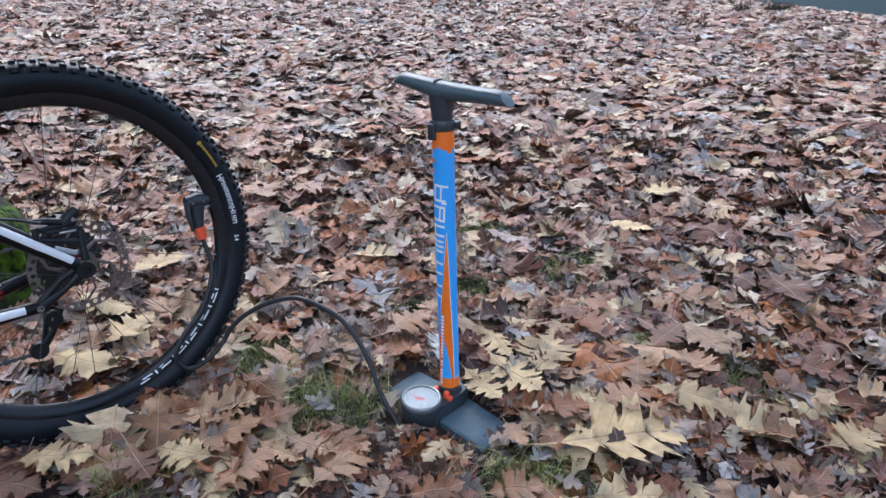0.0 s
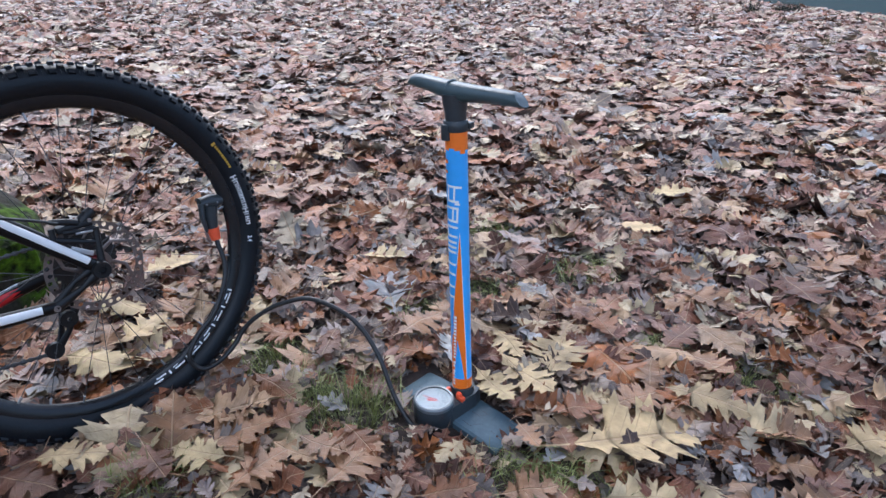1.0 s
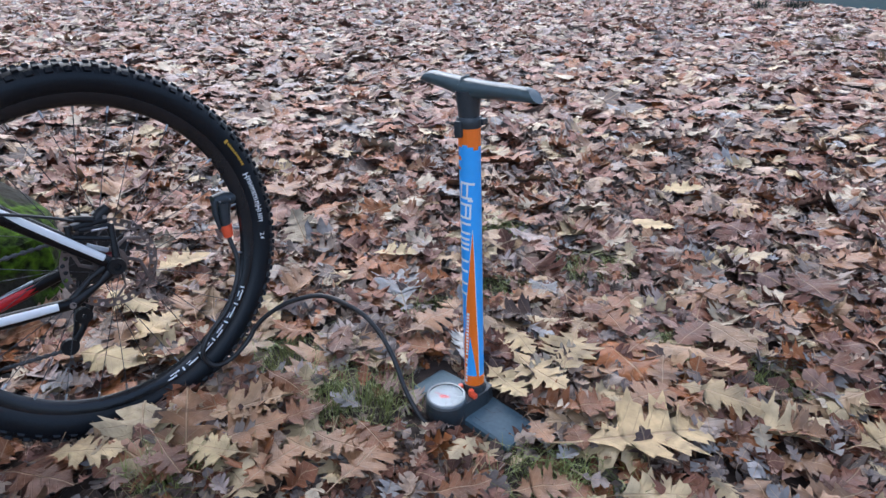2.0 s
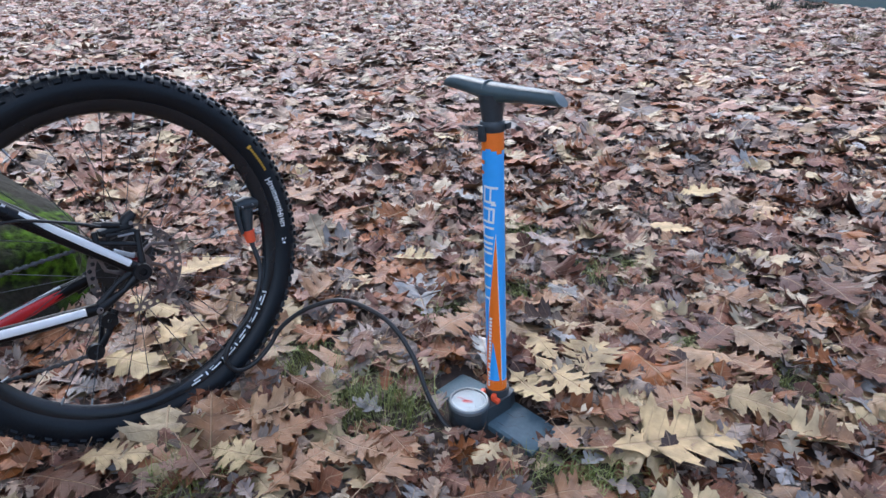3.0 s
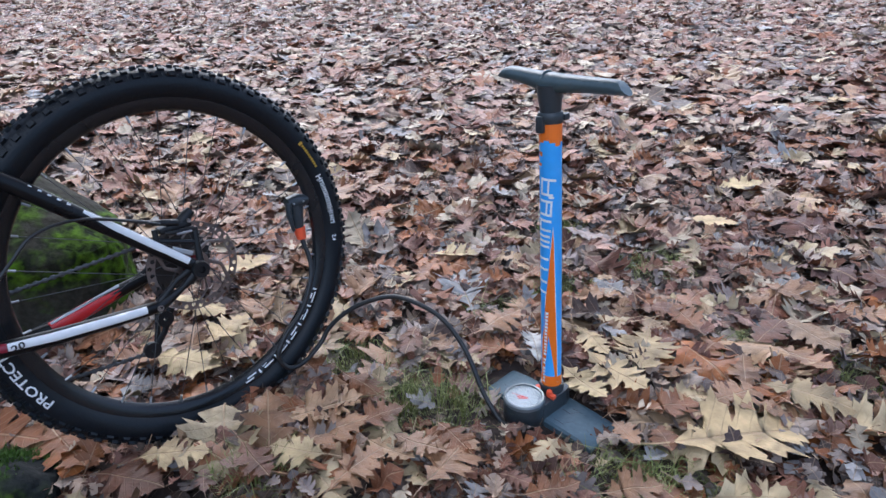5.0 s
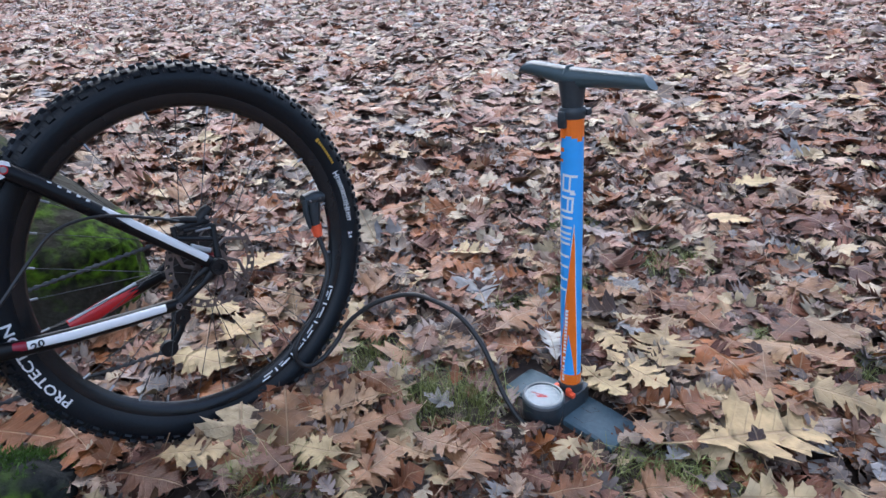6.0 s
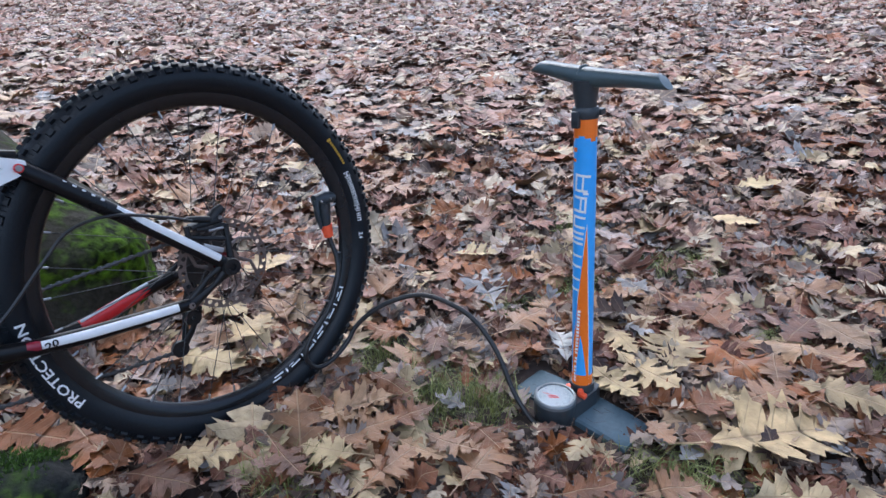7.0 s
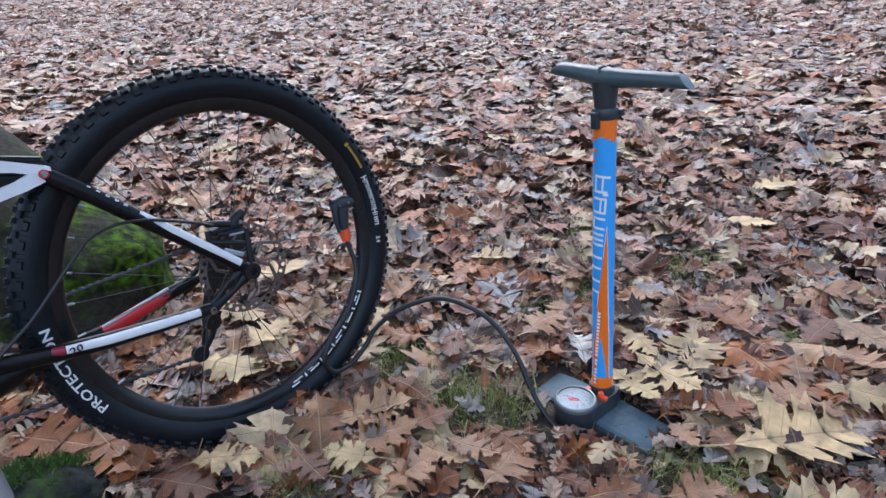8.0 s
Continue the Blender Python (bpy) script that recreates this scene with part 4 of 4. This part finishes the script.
    kn.transform(Matrix.Translation((-.018, -.026, .004)))
    part("valve_knob", kn, M_PALEORANGE, pump, "small orange plastic knob")
    socket = lathe([(.0, .040), (.0250, .040), (.0250, .060), (.0235, .064), (.0, .064)], 40)
    upper("socket", socket, M_PLASTIC, pump, "black tube socket")
    # barrel: orange foot and top, blue between, with printed panels just proud of it
    BZ, TZ = .062, .597
    barrel = upper("barrel", lathe([(.0, BZ), (R, BZ), (R, TZ - .046), (R, TZ), (.0, TZ)], 56), M_BLUE, pump, "blue painted steel barrel")

    def wrap(fr):
        """Wraps (turn along the barrel's girth in metres, height) onto the barrel."""
        def fn(v):
            a = fr + v.x / R
            return Vector(((R + .0004) * math.cos(a), (R + .0004) * math.sin(a), v.y))
        return fn
    full = math.pi * R
    zig = []
    for i in range(24):
        zig.append((-full + 2 * full * i / 24, -full + 2 * full * (i + 1) / 24))
    vs, fs = [], []
    for i, (a, b) in enumerate(zig):
        z0 = TZ - .036 - (.006 if (i // 2) % 4 == 1 else 0) + (.004 if (i // 2) % 4 == 3 else 0)
        k = len(vs)
        vs += [Vector((a, z0, 0)), Vector((b, z0, 0)), Vector((b, TZ - .001, 0)), Vector((a, TZ - .001, 0))]
        fs.append((k, k + 1, k + 2, k + 3))
    upper("orange_band", mapped(vs, fs, wrap(0)), M_ORANGE, barrel, "orange upper band with a ragged edge")
    FRONT = radians(-64)
    chips = [(-.022, TZ - .060, -.012, TZ - .053), (-.024, TZ - .078, -.014, TZ - .073)]
    upper("orange_chip", mapped(*bars(chips, 3), wrap(FRONT)), M_ORANGE, barrel)
    upper("foot_band", mapped(*bars([(-full, BZ + .001, full, BZ + .024)], 40), wrap(0)), M_ORANGE, barrel, "orange foot band")

    def tri(points, fr, lift=0.0):
        """A tall flame: rows of (height, left edge, right edge)."""
        vv, ff = [], []
        for z, a, b in points:
            for k in range(7):
                vv.append(Vector((a + (b - a) * k / 6, z, 0)))
        for i in range(len(points) - 1):
            for k in range(6):
                q = i * 7 + k
                ff.append((q, q + 1, q + 8, q + 7))
        f0 = wrap(fr)
        return mapped(vv, ff, lambda v: f0(v) * 1.0 + Vector((math.cos(fr + v.x / R) * lift, math.sin(fr + v.x / R) * lift, 0)))
    upper("white_flame", tri([(.064, -.0215, .0165), (.16, -.0180, .0155), (.26, -.008, .0125), (.36, .0025, .0100), (.406, .0074, .0079)], FRONT), M_PRINT, barrel, "white edge of the orange flame")
    flame = upper("orange_flame", tri([(.064, -.0200, .0150), (.16, -.0165, .0140), (.26, -.0065, .0110), (.36, .0034, .0090), (.398, .0072, .0076)], FRONT, .0004), M_ORANGE, barrel, "orange printed flame")
    upper("blue_flame", tri([(.088, -.0110, .0105), (.12, -.0080, .0070), (.15, -.0045, .0032), (.178, -.0016, -.0012)], FRONT, .0008), M_BLUE, flame, "blue printed flame")
    # maker's name as plain bars, upright along the barrel
    name_bars, lo, hi, w = [], -.0150, .0085, .0046
    # two broad open signs, then single strokes, all laid across the barrel
    z = .497
    name_bars += [(lo, z - w, hi + .004, z), (lo, z - .032, hi, z - .032 + w), (lo, z - .032 + w, lo + .0040, z - w), (-.0020, z - .032 + w, .0012, z - w), (.0012, z - .036, hi + .002, z - .032)]
    z = .457
    name_bars += [(lo, z - w, hi, z), (lo, z - .030, hi, z - .030 + w), (hi - .0036, z - .030 + w, hi, z - w), (-.0030, z - .026, .0002, z - w)]
    z = .420
    name_bars += [(lo, z - w, hi, z), (lo, z - .023, hi, z - .023 + w), (lo, z - .023 + w, lo + .0036, z - w)]
    for z in (.390, .380, .370, .345, .324, .298, .276):
        name_bars += [(lo, z - w, hi - .001, z)]

    def slanted(fr):
        f0 = wrap(fr)
        return lambda v: f0(Vector((v.x - (.497 - v.y) * .060, v.y - v.x * .12, 0))) + Vector((math.cos(fr + v.x / R) * .0003, math.sin(fr + v.x / R) * .0003, 0))
    face = slanted(radians(-62))
    for one in name_bars:
        upper("name_bar", mapped(*bars([one], 3), face), M_PRINT, barrel, "white bar of the maker's name")
    tiny, z = [], .232
    while z > .075:
        tiny.append((-.0029, z - .0054, .0029, z))
        z -= .0076 if int(z * 1000) % 5 else .013
    upper("address_mark", mapped(*bars(tiny, 2), lambda v, f=wrap(FRONT - .22): f(Vector((v.x - (.232 - v.y) * .055, v.y, 0))) + Vector((math.cos(FRONT) * .0008, math.sin(FRONT) * .0008, 0))), M_PRINT, barrel, "row of small white bars")
    # collar, stem, handle
    col = lathe([(.0, TZ - .004), (.0215, TZ - .004), (.0235, TZ + .002), (.0235, TZ + .010), (.0215, TZ + .015), (.0, TZ + .015)], 40)
    block(-.012, .003, -.0275, -.015, TZ - .019, TZ + .010, .003, col)
    block(.008, .027, .006, .020, TZ + .0, TZ + .012, .003, col)
    upper("collar", col, M_PLASTIC, pump, "black clamp collar")
    # the handle sits a little off the barrel's line and lies level
    H0 = Vector((.0097, 1.1187, .6280))
    ha = Vector((.0908, -.0901, -.001)).normalized()
    hu = Vector((0, 0, 1))
    hs = hu.cross(ha)
    HM = inv @ Matrix(((ha.x, hs.x, hu.x, H0.x), (ha.y, hs.y, hu.y, H0.y), (ha.z, hs.z, hu.z, H0.z), (0, 0, 0, 1)))
    JX = -.022
    top = HM @ Vector((JX, 0, -.006))
    low = tip @ Vector((0, 0, TZ + .010))
    stem = sweep([low, low.lerp(top, .25), low.lerp(top, .6), top], [.0185, .0190, .0215, .0235], 28)
    handle = part("handle", stem, M_PLASTIC, pump, "black plastic T handle")
    for s in (1, -1):
        reach = .1415 if s > 0 else .1000
        arm, prev = bmesh.new(), None
        for x, hw, z0, z1 in ((.0, .0165, -.020, .0150), (.006, .0170, -.020, .0145), (.030, .0165, -.0165, .0140), (.070, .0160, -.0125, .0135), (.105, .0150, -.0100, .0130), (.120, .0140, -.0095, .0125), (.1245, .0125, -.0085, .0115)):
            ring = []
            zc, hz = (z0 + z1) / 2, (z1 - z0) / 2
            for k in range(16):
                a = 2 * math.pi * k / 16
                ca, sa = math.cos(a), math.sin(a)
                ex = .85
                cut = .011 * (-sa) if x > .1 else 0
                ring.append(arm.verts.new((JX + s * (x * reach / .1245 + cut), hw * math.copysign(abs(ca) ** ex, ca), zc + hz * math.copysign(abs(sa) ** ex, sa) + .004 * x / .12)))
            if prev:
                for k in range(16):
                    arm.faces.new((prev[k], prev[(k + 1) % 16], ring[(k + 1) % 16], ring[k]))
            else:
                arm.faces.new(ring)
            prev = ring
        arm.faces.new(prev)
        arm.transform(HM)
        part("grip", arm, M_GRIP, handle, "grey plastic grip")
    badge = sweep([(-.031, -.0165, .004), (-.029, -.009, .0145), (-.028, 0, .0160), (-.029, .009, .0145), (-.031, .0165, .004)], [.0015, .0022, .0024, .0022, .0015], 10)
    badge.transform(HM)
    part("badge", badge, M_GRIP, handle)

    # hose, in the world's frame, then brought into the pump's
    def local(p):
        return inv @ Vector(p)

    def wheel_pt(x, h, z):
        return BIKE @ Vector((x, h, z))
    run = [(-.062, 1.012, -.020), (-.090, 1.016, -.012), (-.112, 1.038, .010), (-.131, 1.061, .041), (-.156, 1.096, .098), (-.192, 1.131, .144), (-.236, 1.158, .171), (-.304, 1.187, .184),
           (-.371, 1.197, .165), (-.421, 1.198, .135), (-.453, 1.193, .105)]
    run += [wheel_pt(*p) for p in ((-.216, .040, -.261), (-.174, .040, -.284), (-.137, .037, -.286), (-.119, .033, -.261), (-.124, .033, -.237), (-.148, .033, -.209), (-.191, .033, -.176), (-.226, .030, -.124),
                                   (-.241, .020, -.085), (-.241, .008, -.045), (-.241, .004, -.022))]
    part("hose", sweep(smooth_line([local(p) for p in run], 6), .0050, 12), M_HOSE, pump, "black rubber hose looping to the wheel")
    hm = inv @ BIKE
    hd = sweep([(-.241, .004, -.030), (-.240, .003, -.005), (-.243, 0, .018), (-.246, 0, .036)], [.0090, .0115, .0145, .0155], 14)
    sweep([(-.226, 0, .044), (-.250, 0, .044), (-.272, 0, .041)], [.0125, .0155, .0105], 14, 1.0, hd)
    hd.transform(hm)
    head = part("pump_head", hd, M_PLASTIC, pump, "black pump head clipped on the valve")
    for x in (-.234, -.256):
        screw = lathe([(.0, .0180), (.0016, .0180), (.0020, .0170), (.0020, .0100), (.0, .0100)], 12, False, "Y")
        screw.transform(hm @ Matrix.Translation((x, 0, .043)))
        part("screw", screw, M_STEEL, head, "small silver screw")
    ring = sweep([(-.2415, .004, -.036), (-.2405, .003, -.010)], [.0095, .0128], 14)
    ring.transform(hm)
    part("head_ring", ring, M_PALEORANGE, head, "orange sleeve")
    lev = sweep([(-.226, .006, .046), (-.221, .010, .020), (-.223, .012, -.012)], [.0085, .0070, .0045], 10, .7)
    lev.transform(hm)
    part("lever", lev, M_PLASTIC, head, "black locking lever")
    return pump


build_pump()


# ---- tree, stone, grass ----
def build_tree():
    bm = bmesh.new()
    seg, rings = 200, []
    hs = [-.1 + .016 * i for i in range(56)] + [.9, 1.1, 1.4, 1.8, 2.3, 3.0, 4.0, 5.0, 6.0]
    for z in hs:
        ring = []
        for k in range(seg):
            a = 2 * math.pi * k / seg
            low = min(.62, max(0, 1 - max(z, 0) / .575) ** 1.05)
            r = .33 + .04 * low + .04 * max(0, 1 - max(z, 0) / 1.6)
            for ra, amp, wd in ((radians(-18), 1.0, .42), (radians(95), .35, .4), (radians(190), .45, .4), (radians(285), .22, .35)):
                d = (a - ra + math.pi) % (2 * math.pi) - math.pi
                r += amp * low * math.exp(-(d / wd) ** 2)
            p = Vector((math.cos(a), math.sin(a), z * 1.0))
            r += .02 * noise.noise(p * 5) + .012 * noise.noise(p * 14) + .012 * noise.noise(Vector((p.x * 22, p.y * 22, z * 3)))
            q = Vector((p.x * r, p.y * r, z))
            r += .016 * abs(noise.noise(q * 18)) + .010 * noise.noise(q * 42)
            r *= 1 - .07 * max(0, z - 1)
            ring.append(bm.verts.new((r * math.cos(a), r * math.sin(a), z)))
        rings.append(ring)
    for a, b in zip(rings, rings[1:]):
        for k in range(seg):
            bm.faces.new((a[k], a[(k + 1) % seg], b[(k + 1) % seg], b[k]))
    bm.faces.new(rings[-1])
    tree = new("tree")
    tree.location = (-2.0, 1.75, .0)
    tagged(tree, "mossy tree trunk with flared roots among leaves", "tree")
    trunk = part("trunk", bm, M_BARK, tree, "dark wet bark")
    # unseen limbs and a thin autumn crown, added to shade the near ground
    cr = np.random.default_rng(21)
    limbs, tips = bmesh.new(), []
    for i in range(16):
        a, z = cr.uniform(-2.3, .75), cr.uniform(3.2, 5.6)
        ln = cr.uniform(3.0, 5.5)
        pts = [Vector((0, 0, z - .3))]
        for k in range(1, 6):
            pts.append(Vector((math.cos(a) * ln * k / 5, math.sin(a) * ln * k / 5, z + .12 * k + cr.normal(0, .18))))
        sweep(smooth_line(pts, 3), [.10 * (1 - q / 16.5) + .008 for q in range(16)], 7, 1.0, limbs)
        tips += pts[1:]
    part("shade_limb", limbs, M_BARK, tree, "dark limbs of the unseen crown added for shade")
    spots = []
    for i in range(3400):
        p = tips[int(cr.integers(len(tips)))] + Vector((cr.normal(0, .55), cr.normal(0, .55), cr.normal(.15, .35)))
        spots.append((p.x, p.y, p.z, cr.uniform(.2, .36), cr.uniform(0, 6.28), cr.normal(0, .7), cr.uniform(0, 6.28)))
    crown = scatter("crown", far_shapes, spots, M_LEAF, "thin unseen crown of brown leaves, added for shade")
    crown.parent = tree


build_tree()


def build_stone():
    bm = bmesh.new()
    bmesh.ops.create_icosphere(bm, subdivisions=4, radius=1)
    for v in bm.verts:
        k = 1 + .18 * noise.noise(v.co * 1.7) + .06 * noise.noise(v.co * 6)
        v.co = Vector((v.co.x * .13 * k, v.co.y * .085 * k, v.co.z * .065 * k))
    st = part("mossy_stone", bm, M_STONE)
    st.location = (-1.0, .84, .0)
    tagged(st, "dark stone half buried, capped with green moss", "stone")
    moss, mr = bmesh.new(), np.random.default_rng(5)
    for p in st.data.polygons:
        if p.normal.z < .25 or noise.noise(Vector(p.center) * 14) < -.25:
            continue
        for q in range(9):
            o = Vector(p.center) + Vector(mr.normal(0, .006, 3).tolist())
            d = (Vector(p.normal) + Vector(mr.normal(0, .45, 3).tolist())).normalized()
            s = d.cross(Vector(mr.normal(0, 1, 3).tolist())).normalized() * .0018
            a, b, t = moss.verts.new(o - s - d * .003), moss.verts.new(o + s - d * .003), moss.verts.new(o + d * mr.uniform(.005, .014))
            moss.faces.new((a, b, t))
    part("moss", moss, M_MOSS, st, "bright green moss", smooth=False)


build_stone()


class Sure:
    """A dice that never throws low."""

    def random(self):
        return 1.0


SURE = Sure()


def build_grass():
    bm, gr = bmesh.new(), np.random.default_rng(11)
    for gx, gy, rad in GRASS_SPOTS:
        for i in range(int(rad * 3400)):
            a, d = gr.uniform(0, 6.283), rad * math.sqrt(gr.random())
            x, y = gx + d * math.cos(a) * 1.15, gy + d * math.sin(a)
            if not keep_leaf(x, y, SURE, .05):
                continue
            z = ground_z(x, y)
            h, w = gr.uniform(.015, .06), gr.uniform(.0007, .0013)
            lean = Vector((gr.normal(0, .9), gr.normal(-.2, .9), 0))
            s = Vector((math.cos(a), math.sin(a), 0)) * w
            b0, m0 = Vector((x, y, z)), Vector((x, y, z + h * .6)) + lean * h * .35
            t0 = Vector((x, y, z + h * .8)) + lean * h * 1.1
            q = [bm.verts.new(p) for p in (b0 - s, b0 + s, m0 + s * .8, m0 - s * .8, t0)]
            bm.faces.new(q[:4])
            bm.faces.new((q[3], q[2], q[4]))
    tagged(part("grass", bm, M_GRASS, None, smooth=False), "short green grass in gaps between leaves", "grass", kind="stuff")


build_grass()


def build_tuft(x, y, size, count, material, label, name, seed):
    """A clump of thin upright blades."""
    bm, gr = bmesh.new(), np.random.default_rng(seed)
    for i in range(count):
        a, d = gr.uniform(0, 6.283), size * .5 * math.sqrt(gr.random())
        b0 = Vector((d * math.cos(a), d * math.sin(a), -.01))
        h, w = gr.uniform(.4, 1.0) * size, max(.0008, size * .009)
        out = Vector((math.cos(a), math.sin(a), 0)) * gr.uniform(.1, .7) * h
        s = Vector((-math.sin(a), math.cos(a), 0)) * w
        m0, t0 = b0 + out * .35 + Vector((0, 0, h * .6)), b0 + out + Vector((0, 0, h * .9))
        q = [bm.verts.new(p) for p in (b0 - s, b0 + s, m0 + s * .7, m0 - s * .7, t0)]
        bm.faces.new(q[:4])
        bm.faces.new((q[3], q[2], q[4]))
    ob = part(name, bm, material, None, smooth=False)
    ob.location = (x, y, ground_z(x, y))
    return tagged(ob, label, "grass tuft", group="tufts in the leaves")


M_DRY = mat("dry_grass", (0.26, 0.20, 0.10), 0.7, vary=0.3, scale=20, bump=0)
for i, (x, y, size) in enumerate([(4.55, 9.05, .24), (5.02, 9.05, .24), (5.2, 9.1, .2)]):
    build_tuft(x, y, size, 160, M_BRUSH, "dark low shrub tuft among fallen leaves", "shrub_tuft", 40 + i)
for i, (x, y, size) in enumerate([(3.70, 5.85, .16), (3.25, 5.5, .12), (3.5, 4.9, .14)]):
    build_tuft(x, y, size, 90, M_DRY, "pale dry grass tuft among fallen leaves", "grass_tuft", 50 + i)

for i, (x, y, size) in enumerate([(-.545, .865, .10), (-.22, 1.05, .11), (-.29, 1.09, .09), (-.17, 1.10, .08), (-.40, 1.23, .07), (.12, .87, .07)]):
    build_tuft(x, y, size, 110, M_GRASS, "long green grass tuft between fallen leaves", "grass_tuft", 60 + i)


def build_slab():
    bm = prism([(-.11, -.035), (-.04, -.05), (.06, -.04), (.12, -.01), (.10, .03), (.0, .045), (-.09, .03)], -.03, .018, .006)
    bmesh.ops.subdivide_edges(bm, edges=bm.edges[:], cuts=2, use_grid_fill=True)
    for v in bm.verts:
        v.co += Vector((1, 1, 1)) * .005 * noise.noise(v.co * 30)
    ob = part("flat_stone", bm, M_SLATE)
    ob.matrix_world = Matrix.Translation((.56, 1.41, ground_z(.56, 1.41) - .002)) @ Matrix.Rotation(radians(-75), 4, "Z") @ Matrix.Rotation(radians(8), 4, "X")
    tagged(ob, "blue-grey flat stone half covered by leaves", "stone")


M_SLATE = mat("blue_grey_stone", (0.10, 0.125, 0.14), 0.6, vary=0.3, scale=40, bump=0.4)
build_slab()
